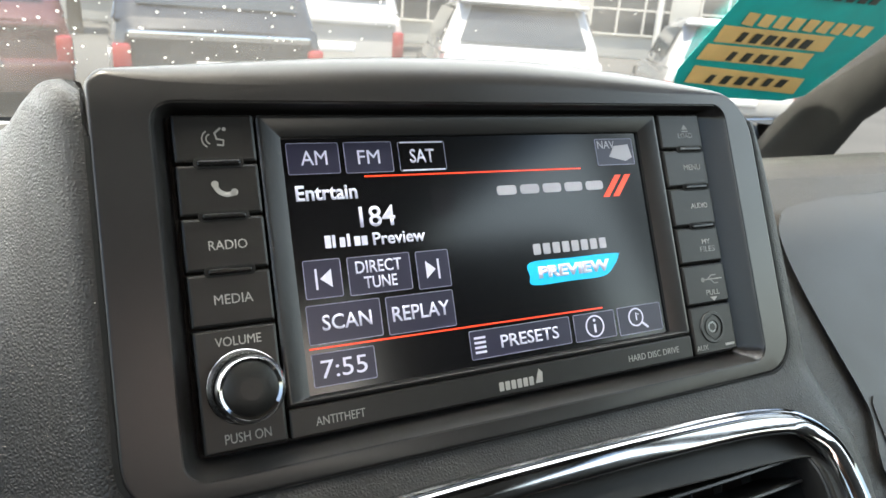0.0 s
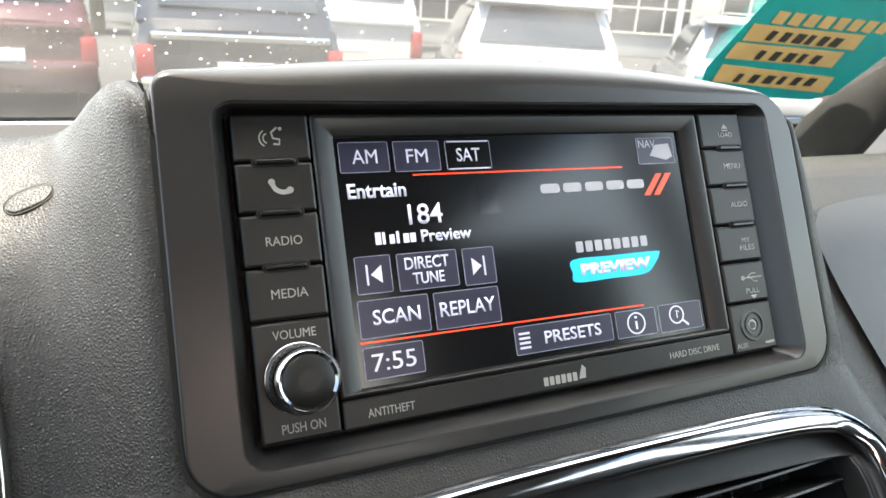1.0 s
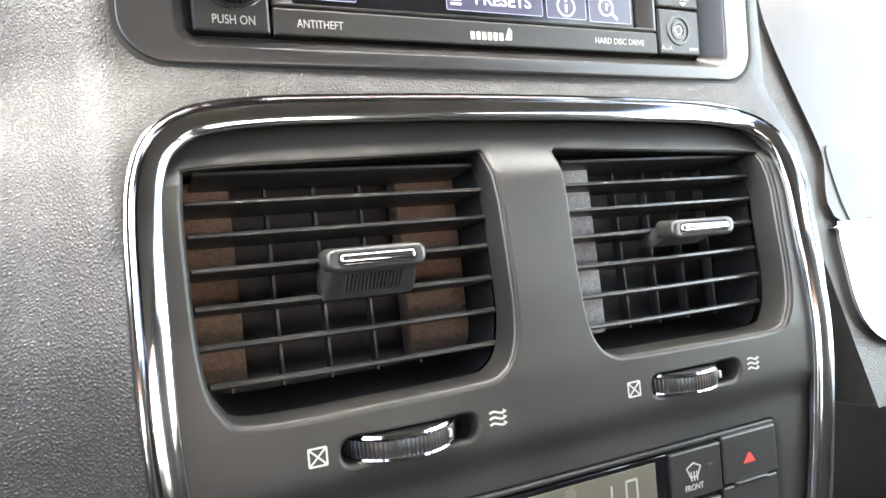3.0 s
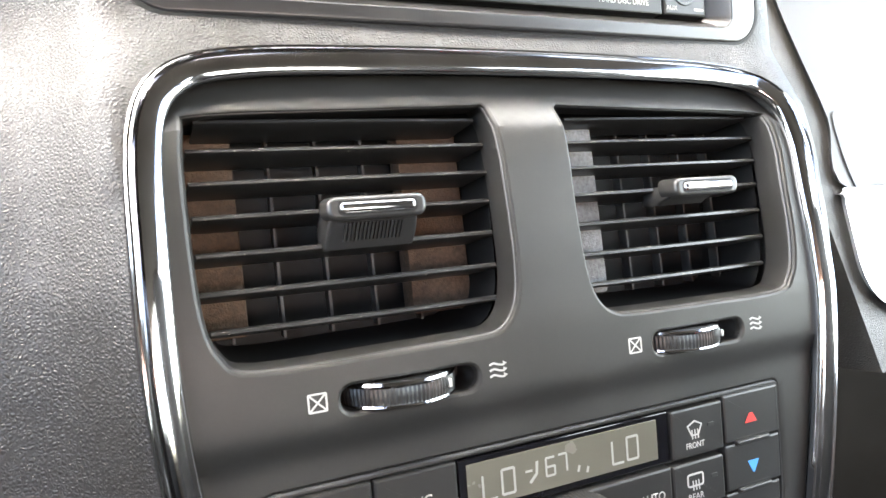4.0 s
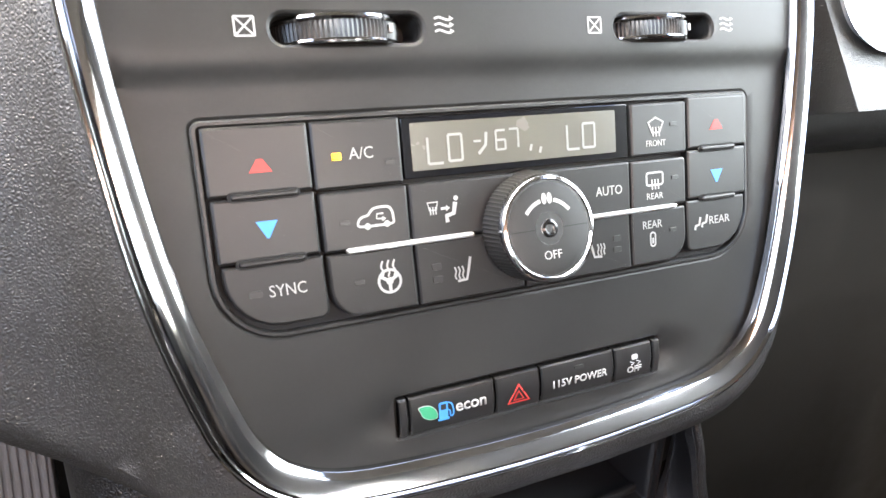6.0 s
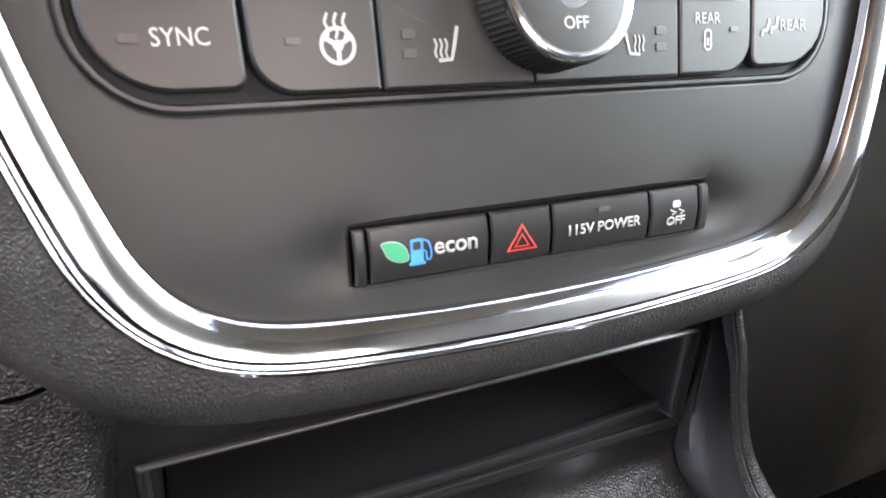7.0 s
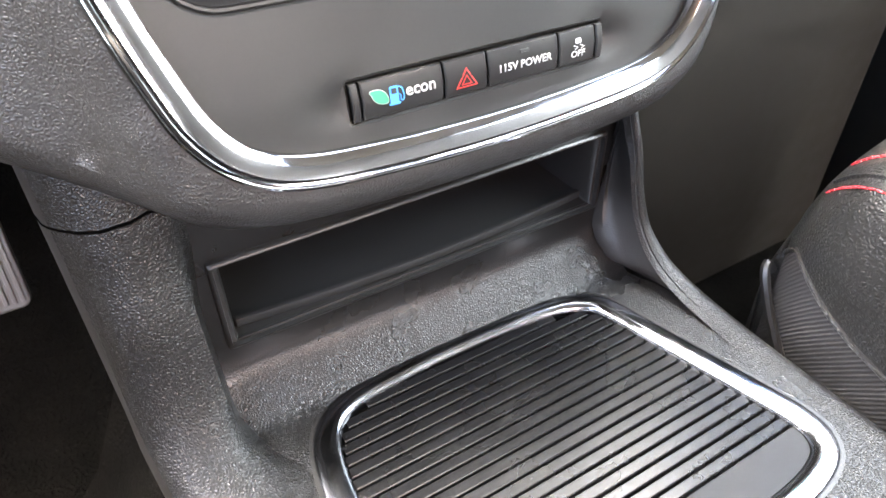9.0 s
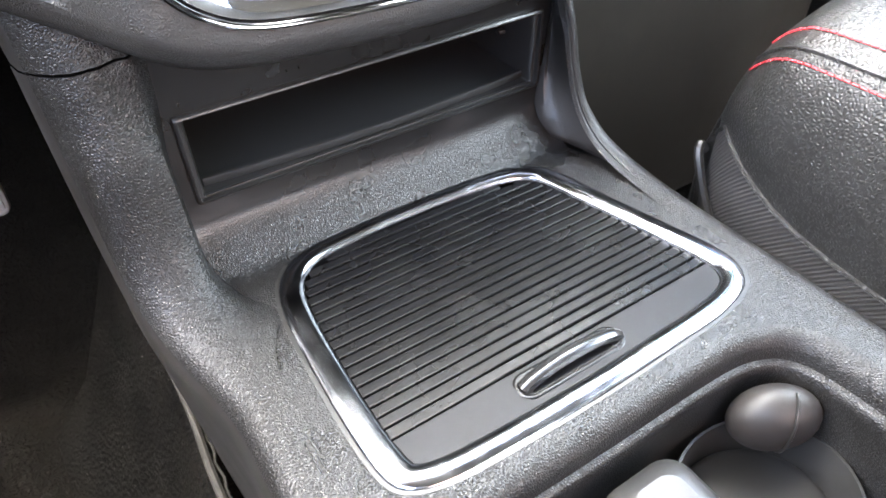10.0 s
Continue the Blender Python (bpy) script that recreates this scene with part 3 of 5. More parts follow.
part("small_bars", stroke([(99, -97), (104, -97)], 1, -1.55), GREY_INK, right_keys[5], smooth=0)

# ---- radio bezel ----
bezel = thing("radio_bezel", "satin grey bezel framing the radio", "bezel")
IN_A, IN_B = rrect(-109, -106, 116, 2.4, 7, 6), rrect(-104.2, -101, 106.8, 1.0, 2.5, 6)


def bezel_y(x, z):
    return -7.8 + .00012 * (x - 1) ** 2


def rolled(q):
    """The outer edge, rolled back over a radius that grows towards the top middle; q: quarter turn from the front to the side."""
    out = []
    for (x, z), (x2, z2) in zip(BEZEL, inset(BEZEL, 1)):
        r = 1.3 + ease((z + 4) / 14) * .72 * (crown(x) + .8) * max(0, 1 - (x / 125) ** 8)
        d, dy = r * (1 - math.sin(q)), r * (1 - math.cos(q))
        out.append((x + (x2 - x) * d, bezel_y(x, z) + dy, z + (z2 - z) * d))
    return out


turns = [rolled(radians(90 * i / 7)) for i in range(8)]
bm = sheet([(x, z) for x, y, z in turns[0]], [IN_A], lambda x, z: (x, bezel_y(x, z), z), 9, depth=0)
loops_mesh(turns + [[(x, 34, z) for x, y, z in turns[-1]]], bm=bm)
bmesh.ops.remove_doubles(bm, verts=bm.verts, dist=.02)
part("frame", bm, SOFT_GREY, bezel)
bm = loops_mesh([[(x, bezel_y(x, z) - .02, z) for x, z in inset(IN_A, -.3)], [(x, bezel_y(x, z) + .5, z) for x, z in inset(IN_A, .2)], [(x, -5.9, z) for x, z in inset(IN_A, .5)], [(x, -5.2, z) for x, z in inset(IN_A, .9)], [(x, 1.5, z) for x, z in IN_B], [(x, 8, z) for x, z in IN_B]])
part("inner_slope", bm, SOFT_GREY, bezel)
# a solid dark strip on the surround, coloured like the groove's shade
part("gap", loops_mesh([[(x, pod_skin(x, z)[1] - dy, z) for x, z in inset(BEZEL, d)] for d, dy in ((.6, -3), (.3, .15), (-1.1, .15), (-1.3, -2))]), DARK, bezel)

# ---- vent and climate panel ----
def step(t):
    t = min(1.0, max(0.0, t))
    return t * t * (3 - 2 * t)


def panel_y(x, z):
    y = fy(z) + .6 + 2.2 * step((-243 - z) / 8)
    if z > -160:
        y += 5 * step((z + 152) / 14)
    for x0, sg in ((56, 1), (-51, -1)):
        d = (x - x0) * sg
        if -6 < d < 26:
            y += (4.5 if sg > 0 else 2.2) * max(0, 1 - max(0, d) / 22) ** 2 * math.exp(-((z + 357) / 6.5) ** 2)
    return y


fascia = thing("vent_panel", "satin charcoal panel with two air vents and climate buttons", "panel")
VENT_L = smooth_loop([(-111, -150), (-105, -144.5), (-60, -142.5), (-20, -141), (-14, -141), (-13.2, -146), (-12.6, -165), (-12.4, -185), (-13, -203), (-15.5, -214), (-21, -220), (-30, -221.5), (-60, -222), (-98, -222), (-107, -217), (-111, -205), (-112, -180)], 4)[::-1]
VENT_R = [(2 * XC - x - 3.4 * ease((45 + x - 2 * XC) / 26), z) for x, z in VENT_L[::-1]]
SLOT_L, SLOT_R = rrect(-77, -240.6, -30, -229.6, 5, 5), rrect(38.5, -240.6, 84.5, -229.6, 5, 5)
HVAC = rrect(-101, -323, 103, -258.6, (20, 20, 4, 4), 7)
ECON = rrect(-51.6, -365.8, 56.6, -348.4, 1.2, 2)
part("plate", sheet(inset(RING, 4.4), [inset(VENT_L, -1.6), inset(VENT_R, -1.6), SLOT_L, SLOT_R, HVAC, ECON], lambda x, z: (x, panel_y(x, z), z), 4, rim=1.2, depth=7), FASCIA, fascia, smooth=17)
part("backing", slab(inset(RING, 6), 34, 60, 1), DARK, fascia)


def vent(loop, x0, x1, side):
    """Slats tilt down towards the back; uprights, foam pads and a sliding tab behind and on them."""
    v = part("air_vent", loops_mesh([[(x, 6, z) for x, z in inset(loop, -1)], [(x, 36, z) for x, z in inset(loop, 1)], [(x, 70, z) for x, z in inset(loop, 12)]]), DARK, fascia)
    part("vent_frame", loops_mesh([[(x, panel_y(x, z) + dy, z) for x, z in inset(loop, d)] for d, dy in ((-1.5, 1.2), (-.9, 1.3), (-.2, 1.9), (.1, 2.8), (.4, 13))]), BLACK, v)
    for i, z in enumerate((-145.6, -155.6, -166.6, -178, -189.2, -200.6, -212)):
        a, b = x0 + 1.5, x1 - 1.5
        if i == 0:
            a, b = a + 3, b - 3
        if i == 6:
            a, b = a + 2, b - (2 if side > 0 else 1)
        prof = [(2.2, .9), (1.2, .5), (1.0, -.4), (1.8, -1.0), (22, -4.2), (22.4, -3.2)]
        part("slat", loops_mesh([[(x, y + .0006 * (x - (a + b) / 2) ** 2, z + dz) for y, dz in prof] for x in [a + (b - a) * q / 8 for q in range(9)]], cap_first=True, cap_last=True), SLAT, v)
    n = 6
    for i in range(n):
        x = x0 + 12 + (x1 - x0 - 18) * i / (n - 1)
        part("upright", box(x - .5, 24, -219, x + .5, 29, -143, .2), DARK_VANE, v)
    for a, b, m in ((x0 + 1, x0 + 17, FOAM), (x1 - 26, x1 - 2, FOAM)):
        if side > 0 and a > x0 + 2:
            continue
        if side > 0:
            a, b = a + 4, b + 7
        part("foam_pad", box(a, 22.8 if side < 0 else 13, -217, b, 33, -146, 1.5), m if side < 0 else FOAM_GREY, v)
    return v


DARK_VANE = mat("dark vane plastic", (.05, .048, .046), .5, grain=.1)
SLAT = mat("vent slat plastic", (.02, .0196, .0192), .34, grain=.1, wear=.15)
FOAM = mat("brown foam", (.09, .057, .038), .95, grain=.7, grain_size=700, wear=.25, bump=1, bump_size=1500)
FOAM_GREY = mat("grey foam", (.2, .2, .205), .95, grain=.6, grain_size=700, wear=.25, bump=1, bump_size=1500)
vl = vent(VENT_L, -112, -11.5, -1)
vr = vent(VENT_R, 17.5, 118, 1)


def vent_tab(cx, parent, foot=True):
    """A sliding tab: a rounded head with a chrome insert and a ribbed foot that grips the slat."""
    t = part("tab", slab(rrect(cx - 15.8, -181.6, cx + 15.8, -174, 3, 5), -13.4, -4, 1.6, seg=4), SLAT, parent)
    low = 0 if foot else 6
    part("foot", loops_mesh([[(cx + x, y, z) for x, y in lp] for z, lp in (
        (-190.4 + low, rrect(-14.6, -1.5, 14.6 - low, 8, 2, 4)), (-188.6 + low * .9, rrect(-14.8, -3.4, 14.8 - low, 8, 2, 4)), (-184 + low * .4, rrect(-14.6, -7.4, 14.6 - low, 8, 2, 4)), (-180, rrect(-14, -10.6, 14, 8, 2, 4)), (-177, rrect(-13, -10, 13, 8, 2, 4)))],
        cap_first=True, cap_last=True), SLAT, t)
    part("insert_rim", slab(rrect(cx - 12.6, -180.2, cx + 12.6, -175.3, 1.8, 4), -13.5, -8, .1), DARK, t)
    part("chrome_insert", slab(rrect(cx - 12.1, -179.7, cx + 12.1, -175.8, 1.5, 4), -14.5, -8, 1.5, seg=5), CHROME, t)
    for i in range(16 if foot else 0):
        x = cx - 9.6 + i * 1.22
        part("rib", loops_mesh([[(x, -8.2, -182.4), (x + .6, -8.2, -182.4), (x + .6, -3.6, -187.6), (x, -3.6, -187.6)], [(x, -9.4, -182.6), (x + .6, -9.4, -182.6), (x + .6, -4.9, -187.9), (x, -4.9, -187.9)]], cap_last=True), SLAT, t, smooth=0)
    return t


vent_tab(-59, vl)
vent_tab(72.5, vr, False)


def thumb_wheel(cx):
    """A knurled wheel that turns about the face's upright, its front arc proud of the slot."""
    y0 = fy(-235)
    def ring(r, z, teeth=0):
        n = 180
        return [(cx + (r - (.35 if teeth and i % 2 else 0)) * math.sin(2 * math.pi * i / n), y0 + 15.5 - (r - (.35 if teeth and i % 2 else 0)) * math.cos(2 * math.pi * i / n), z) for i in range(n)]
    w = part("thumb_wheel", loops_mesh([ring(19.6, -238.6, 1), ring(19.9, -236, 1), ring(19.9, -234, 1), ring(19.6, -232.4, 1)], cap_first=True, cap_last=True), BLACK, fascia, "knurled thumb wheel with chrome rims")
    part("chrome_rim", loops_mesh([ring(18.6, -231), ring(19.9, -231.3), ring(20.2, -232.2), ring(19.8, -233), ring(18.6, -233)], cap_first=True, cap_last=True), CHROME, w)
    part("chrome_rim", loops_mesh([ring(18.6, -238.2), ring(19.9, -238.4), ring(20.1, -239), ring(19.4, -239.6), ring(18.6, -239.6)], cap_first=True, cap_last=True), CHROME, w)
    part("pointer", box(cx + 12.2, y0 - .9, -236.6, cx + 13.4, y0 + 6, -234, .2), WHITE_INK, w)
    return w


thumb_wheel(-54.5)
thumb_wheel(58.5)
for lp in (SLOT_L, SLOT_R):
    part("slot_lining", loops_mesh([[(x, panel_y(x, z) + 1, z) for x, z in lp], [(x, panel_y(x, z) + 4, z) for x, z in inset(lp, 1.5)], [(x, panel_y(x, z) + 14, z) for x, z in inset(lp, 2)]], cap_last=True), FASCIA, fascia)
for cx in (-82.8, 31.2):
    sq = rrect(cx - 2.6, -237, cx + 2.6, -231.6, .1, 1)
    mark = part("closed_mark", stroke(sq, .55, -.12, on=panel_y, closed=True), WHITE_INK, fascia, smooth=0)
    part("cross_line", stroke([(cx - 2.4, -236.8), (cx + 2.4, -231.8)], .5, -.12, on=panel_y), WHITE_INK, mark, smooth=0)
    part("cross_line", stroke([(cx - 2.4, -231.8), (cx + 2.4, -236.8)], .5, -.13, on=panel_y), WHITE_INK, mark, smooth=0)
for cx in (-24.2, 90.4):
    bm = bmesh.new()
    for i in range(3):
        z = -232.2 - i * 2
        stroke(smooth_line([(cx - 3, z), (cx - 1.5, z + .5), (cx, z), (cx + 1.6, z - .4), (cx + 2.6, z)], 3), .7, -.12, bm, panel_y)
        patch([(cx + 2, z - .8), (cx + 3.4, z + .1), (cx + 2, z + .9)], -.12, bm, panel_y)
    part("flow_mark", bm, WHITE_INK, fascia, smooth=0)

# ---- climate control unit ----
climate = thing("climate_control", "black climate control unit with buttons, display and a dial", "climate control")
part("body", slab(inset(HVAC, .9), 1.5, 30, .4, panel_y), DARK, climate)
part("frame_rim", loops_mesh([[(x, panel_y(x, z) + dy, z) for x, z in inset(HVAC, d)] for d, dy in ((1.0, 3), (1.0, -.2), (1.6, -.8), (2.4, -.8), (2.9, -.2), (2.9, 3))]), BUTTON, climate)


def hkey(x0, z0, x1, z1, r=.8, name="push_button", up=-1.7, n=4):
    return part(name, slab(rrect(x0, z0, x1, z1, r, n), up, 6, .9, panel_y), BUTTON, climate)


lk = [hkey(-97.8, -280.5, -68.9, -261.6), hkey(-97.4, -298.9, -68.7, -280.9), hkey(-96.8, -318, -68.2, -299.3, (15, 3, .8, .8), n=6)]
ac = hkey(-68.4, -281.2, -41.2, -261.6)
rc = hkey(-67.8, -299.3, -40.8, -281.7, (.8, .8, .8, 1.5), up=-2.4)
sw = hkey(-67.4, -319.4, -40.4, -299.7, (9, .8, .8, .8), up=-2.4, n=6)
mo = hkey(-40.4, -299.3, -.8, -281.7, up=-2.4)
sl = hkey(-40, -319.6, -2, -299.7, up=-2.4)
au = hkey(-.4, -299.3, 43.4, -281.7, up=-2.4)
sr = hkey(-1.6, -319.6, 42.6, -299.7, up=-2.4)
rd = hkey(43.8, -299, 69, -282, (.8, .8, 1.5, .8), up=-2.4)
rw = hkey(43, -319.4, 68.4, -299.7, (.8, 9, .8, .8), up=-2.4, n=6)
fr = hkey(45, -280.6, 70.4, -262.2)
rk = [hkey(71.0, -279.7, 100.2, -261), hkey(70.6, -298.1, 99.8, -280.1), hkey(69.6, -318, 98.8, -298.5, (3, 15, .8, .8), n=6)]
for ks, xa, xb in ((lk, -92, -73.6), (rk, 76.6, 93.4)):
    for k, z in ((ks[0], -280.6 if ks is lk else -279.9), (ks[1], -299.1 if ks is lk else -298.3)):
        bar = part("grip_bar", slab(rrect(xa, z - .8, xb, z + .8, .7, 4), -2.9, 3, .6, panel_y), BUTTON, k)
        # no hollow here: a dark plate on the key gives the recess's shade
        part("recess", slab(rrect(xa - .8, z - 1.5, xb + .8, z + 1.5, 1.4, 4), -1.85, 3, .1, panel_y), DARK, bar)
YH, YC = -1.85, -2.55
for k, x, zr, zb in ((lk, -83, -272.6, -290), (rk, 84.8, -271.4, -290.2)):
    part("red_arrow", patch([(x - 3.2, zr - 1.8), (x + 3.2, zr - 1.8), (x + .8, zr + 1.8), (x - .8, zr + 1.8)], YH, on=panel_y), RED_INK, k[0], smooth=0)
    part("blue_arrow", patch([(x - 3, zb + 2.2), (x + 3, zb + 2.2), (x + .3, zb - 2.6), (x - .3, zb - 2.6)], YH, on=panel_y), BLUE_INK, k[1], smooth=0)
words("lettering", "SYNC", -84.8, -74.2, -309.4, -306, YH, WHITE_INK, lk[2], panel_y)
part("lamp", slab(rrect(-90.4, -308.8, -86.8, -307, .3, 2), YH - .15, 0, .1, panel_y), BLACK, lk[2])
words("lettering", "A/C", -57.6, -50.2, -273, -269.6, YH, WHITE_INK, ac, panel_y)
part("lamp", slab(rrect(-62.6, -272.9, -60, -270.9, .3, 2), YH - .15, 0, .1, panel_y), LIT_AMBER, ac, "lit amber lamp")


def small(points):
    """Draws the van mark's points together about its middle."""
    return [(-51.4 + .78 * (x + 51.4), -290.6 + .78 * (z + 290)) for x, z in points]


van = part("recirculation_mark", stroke(small(smooth_loop([(-58, -292.6), (-58.4, -290.6), (-57, -289.2), (-54.6, -288.6), (-52.6, -286.6), (-50, -286), (-46.2, -286.2), (-44.8, -288), (-44.4, -290.6), (-44.8, -292.6), (-50, -292.8)], 3)), .75, YC, on=panel_y, closed=True), WHITE_INK, rc, smooth=0)
part("recirculation_arrow", stroke([(-49, -289.4), (-51, -289.4), (-51.2, -290.8), (-49.2, -291)], .5, YC, patch([(-49.4, -290.2), (-48.2, -291), (-49.4, -291.8)], YC, on=panel_y), panel_y), WHITE_INK, van, smooth=0)
for x, z in small([(-55, -292.8), (-47.2, -292.6)]):
    part("van_wheel", patch(disc_loop(x, z, 1.0, 12), YC - .14, on=panel_y), WHITE_INK, van, smooth=0)
bm = stroke(disc_loop(-49.2, -310, 3.5, 20), .8, YC, on=panel_y, closed=True)
for k in (0, 120, 240):
    stroke([(-49.2, -310), (-49.2 + 3.3 * math.cos(radians(k + 30)), -310 + 3.3 * math.sin(radians(k + 30)))], 1.0, YC, bm, panel_y)
patch(disc_loop(-49.2, -310, 1.2, 10), YC - .02, bm, panel_y)
for k in range(3):
    x = -51.4 + k * 1.9
    stroke(smooth_line([(x, -308.6), (x + .5, -307), (x - .1, -305.4), (x + .6, -303.6)], 3), .55, YC - .03, bm, panel_y)
part("wheel_mark", bm, WHITE_INK, sw, smooth=0)
bm = stroke([(-25.2, -288.6), (-25.9, -292), (-28.4, -292.6), (-28.2, -294.6)], 1.4, YC, on=panel_y)
patch(disc_loop(-24.9, -287.4, .8, 8), YC, bm, panel_y)
stroke([(-30.2, -290.2), (-28, -290.2)], .8, YC, bm, panel_y)
patch([(-28.4, -289.3), (-27, -290.2), (-28.4, -291.1)], YC, bm, panel_y)
stroke([(-34.6, -288), (-31.2, -288), (-31.8, -290.4), (-34, -290.4)], .5, YC, bm, panel_y, True)
for x in (-33.8, -32.9, -32):
    stroke([(x, -289.4), (x + .1, -291.8)], .4, YC, bm, panel_y)
part("mode_mark", bm, WHITE_INK, mo, smooth=0)


def seat_heat_mark(x, parent, flip=1):
    bm = stroke([(x + 3.4 * flip, -306.4), (x + 2.4 * flip, -310.6), (x + 1.6 * flip, -313.4), (x - 1.6 * flip, -313.6)], .85, YC, on=panel_y)
    for i in range(3):
        xx = x - 2.4 * flip + i * 1.3 * flip
        stroke(smooth_line([(xx, -309), (xx + .5, -310.4), (xx, -311.8), (xx + .4, -313)], 2), .5, YC, bm, panel_y)
    part("seat_heat_mark", bm, WHITE_INK, parent, smooth=0)
    for z in (-308, -312):
        part("lamp", slab(rrect(x - 8.4 * flip - 1.6, z - 1, x - 8.4 * flip + 1.6, z + 1, .3, 2), YC - .1, 0, .1, panel_y), BLACK, parent)


seat_heat_mark(-25, sl)
seat_heat_mark(28, sr, -1)
words("lettering", "AUTO", 28.4, 39.6, -292.6, -289.4, YC, WHITE_INK, au, panel_y)
words("lettering", "FRONT", 51.6, 60.4, -277.4, -275.2, YH, WHITE_INK, fr, panel_y)
part("defrost_mark", stroke([(54.4, -272.6), (52.6, -269), (56, -267.4), (59.4, -269), (57.6, -272.6)], .7, YH, stroke([(54.6, -270.6), (54.8, -274)], .5, YH, stroke([(56, -270.6), (56.2, -274)], .5, YH, stroke([(57.4, -270.6), (57.6, -274)], .5, YH, on=panel_y), panel_y), panel_y), panel_y, True), WHITE_INK, fr, smooth=0)
words("lettering", "REAR", 50.6, 58, -296, -293.8, YC, WHITE_INK, rd, panel_y)
part("defrost_mark", stroke(rrect(50.6, -291, 58, -286.6, .8, 2), .7, YC, stroke([(53, -289), (53.2, -292.6)], .5, YC, stroke([(54.4, -289), (54.6, -292.6)], .5, YC, stroke([(55.8, -289), (56, -292.6)], .5, YC, on=panel_y), panel_y), panel_y), panel_y, True), WHITE_INK, rd, smooth=0)
words("lettering", "REAR", 48.2, 57, -306.4, -303.6, YC, WHITE_INK, rw, panel_y)
part("wiper_mark", stroke(rrect(51.4, -313, 53.6, -308, 1, 3), .6, YC, stroke([(52.5, -312), (52.5, -310)], .8, YC, on=panel_y), panel_y, True), WHITE_INK, rw, smooth=0)
words("lettering", "REAR", 80.6, 91, -308.4, -305.4, YH, WHITE_INK, rk[2], panel_y)
part("rear_seat_mark", stroke([(76.2, -305.2), (75.5, -308), (73.7, -308.4), (73.4, -309.8)], .95, YH, stroke([(79.6, -304.6), (78.9, -307.4), (77.1, -307.8), (76.8, -309.2)], .95, YH, on=panel_y), panel_y), WHITE_INK, rk[2], smooth=0)
for k, x, z, y in ((fr, 64, -270, YH), (rd, 63.6, -289, YC), (rw, 62, -308, YC), (sw, -58.6, -309, YC), (rc, -61, -291, YC), (ac, -45.2, -274.6, YH)):
    part("lamp", slab(rrect(x - 1.5, z - .7, x + 1.5, z + .7, .2, 2), y - .1, 0, .1, panel_y), BLACK, k)
for a, b, k in ((-61.4, -19.6, rc), (24, 63.6, au)):
    part("chrome_bar", slab(rrect(a, -300.1, b, -298.5, .7, 3), -3.6, 2, .6, panel_y), SILVER, k)

lcd = part("display_window", slab(rrect(-40.6, -280.4, 44.2, -262, .6, 2), -.9, 4, .3, panel_y), GLASS_BLACK, climate)
LCD_GREY = mat("grey-green liquid crystal panel", (.075, .071, .056), .25, wear=.05)
SEG = paint("pale digits", (.19, .19, .175), .4, .006)
pane = part("crystal_panel", slab(rrect(-37.8, -278.2, 38.8, -263.8, .4, 2), -1.05, 2, .1, panel_y), LCD_GREY, lcd)


def digit(ch, x, z, w, h, t=.8):
    on = {"0": "abcdef", "L": "def", "6": "acdefg", "7": "abc", "O": "abcdef"}[ch]
    q = {"a": ((x, z + h), (x + w, z + h)), "b": ((x + w, z + h), (x + w, z + h / 2)), "c": ((x + w, z + h / 2), (x + w, z)), "d": ((x, z), (x + w, z)), "e": ((x, z), (x, z + h / 2)),
         "f": ((x, z + h / 2), (x, z + h)), "g": ((x, z + h / 2), (x + w, z + h / 2))}
    for k in on:
        part("segment", stroke(q[k], t, -1.2, on=panel_y), SEG, lcd, smooth=0)


for ch, x, z, w, h, t in (("L", -32.4, -276.4, 5, 8, .8), ("O", -25.4, -276, 4.6, 8, .8), ("L", 18.6, -275.8, 4.8, 8, .8), ("O", 25, -275.6, 4.8, 8, .8), ("6", -8.6, -273.8, 3.4, 6, .7), ("7", -3.6, -273.6, 3.2, 6, .7)):
    digit(ch, x, z, w, h, t)
for pts, w in (([(-12, -268), (-12.4, -272), (-15, -274.6)], 1), ([(-16.6, -270.6), (-14, -270.6)], .7), ([(4, -275), (4.6, -273)], .9), ([(7.6, -276), (8.2, -274)], .9)):
    part("air_mark", stroke(pts, w, -1.2, on=panel_y), SEG, lcd, smooth=0)

KX, KZ = 1.6, -299.2
dial = part("fan_dial", lathe([(18.4, -3), (18.2, -7), (17.4, -16.6), (16.8, -17.8)], KX, KZ, 160, 80, .5, only=(1, 2)), BLACK, climate, "knurled fan dial with a chrome rim")
part("rim", lathe([(17.0, -16), (17.1, -18.4), (16.5, -19.2), (15.6, -19.4), (15.2, -18.8)], KX, KZ, 64), CHROME, dial)
part("cap", lathe([(15.4, -17), (15.2, -18.7), (14, -18.9), (5.2, -18.9), (4.8, -18), (4.6, -16)], KX, KZ, 48), BUTTON, dial)
part("pointer_pit", lathe([(4.9, -18.6), (4.5, -16.4), (3.4, -15.6)], KX, KZ, 28), DARK, dial)
part("boss", lathe([(3.2, -15), (3.2, -18.2), (2.8, -19.2), (2.0, -19.5), (1.7, -18.9), (.6, -18.7)], KX, KZ, 28), GRIP, dial)
part("seam", stroke([(KX - 14.6, KZ), (KX - 5, KZ)], .25, -19.0, stroke([(KX + 5, KZ), (KX + 14.6, KZ)], .25, -19.0)), DARK, dial, smooth=0)
words("lettering", "OFF", KX - 3.2, KX + 3.2, KZ - 9.6, KZ - 6.9, -19.05, WHITE_INK, dial)
bm = bmesh.new()
for a0, a1 in ((38, 76), (104, 142)):
    lo = disc_loop(KX, KZ - 1, 10, 10, a0=a0, a1=a1)
    stroke(lo, 1.2, -19.05, bm)
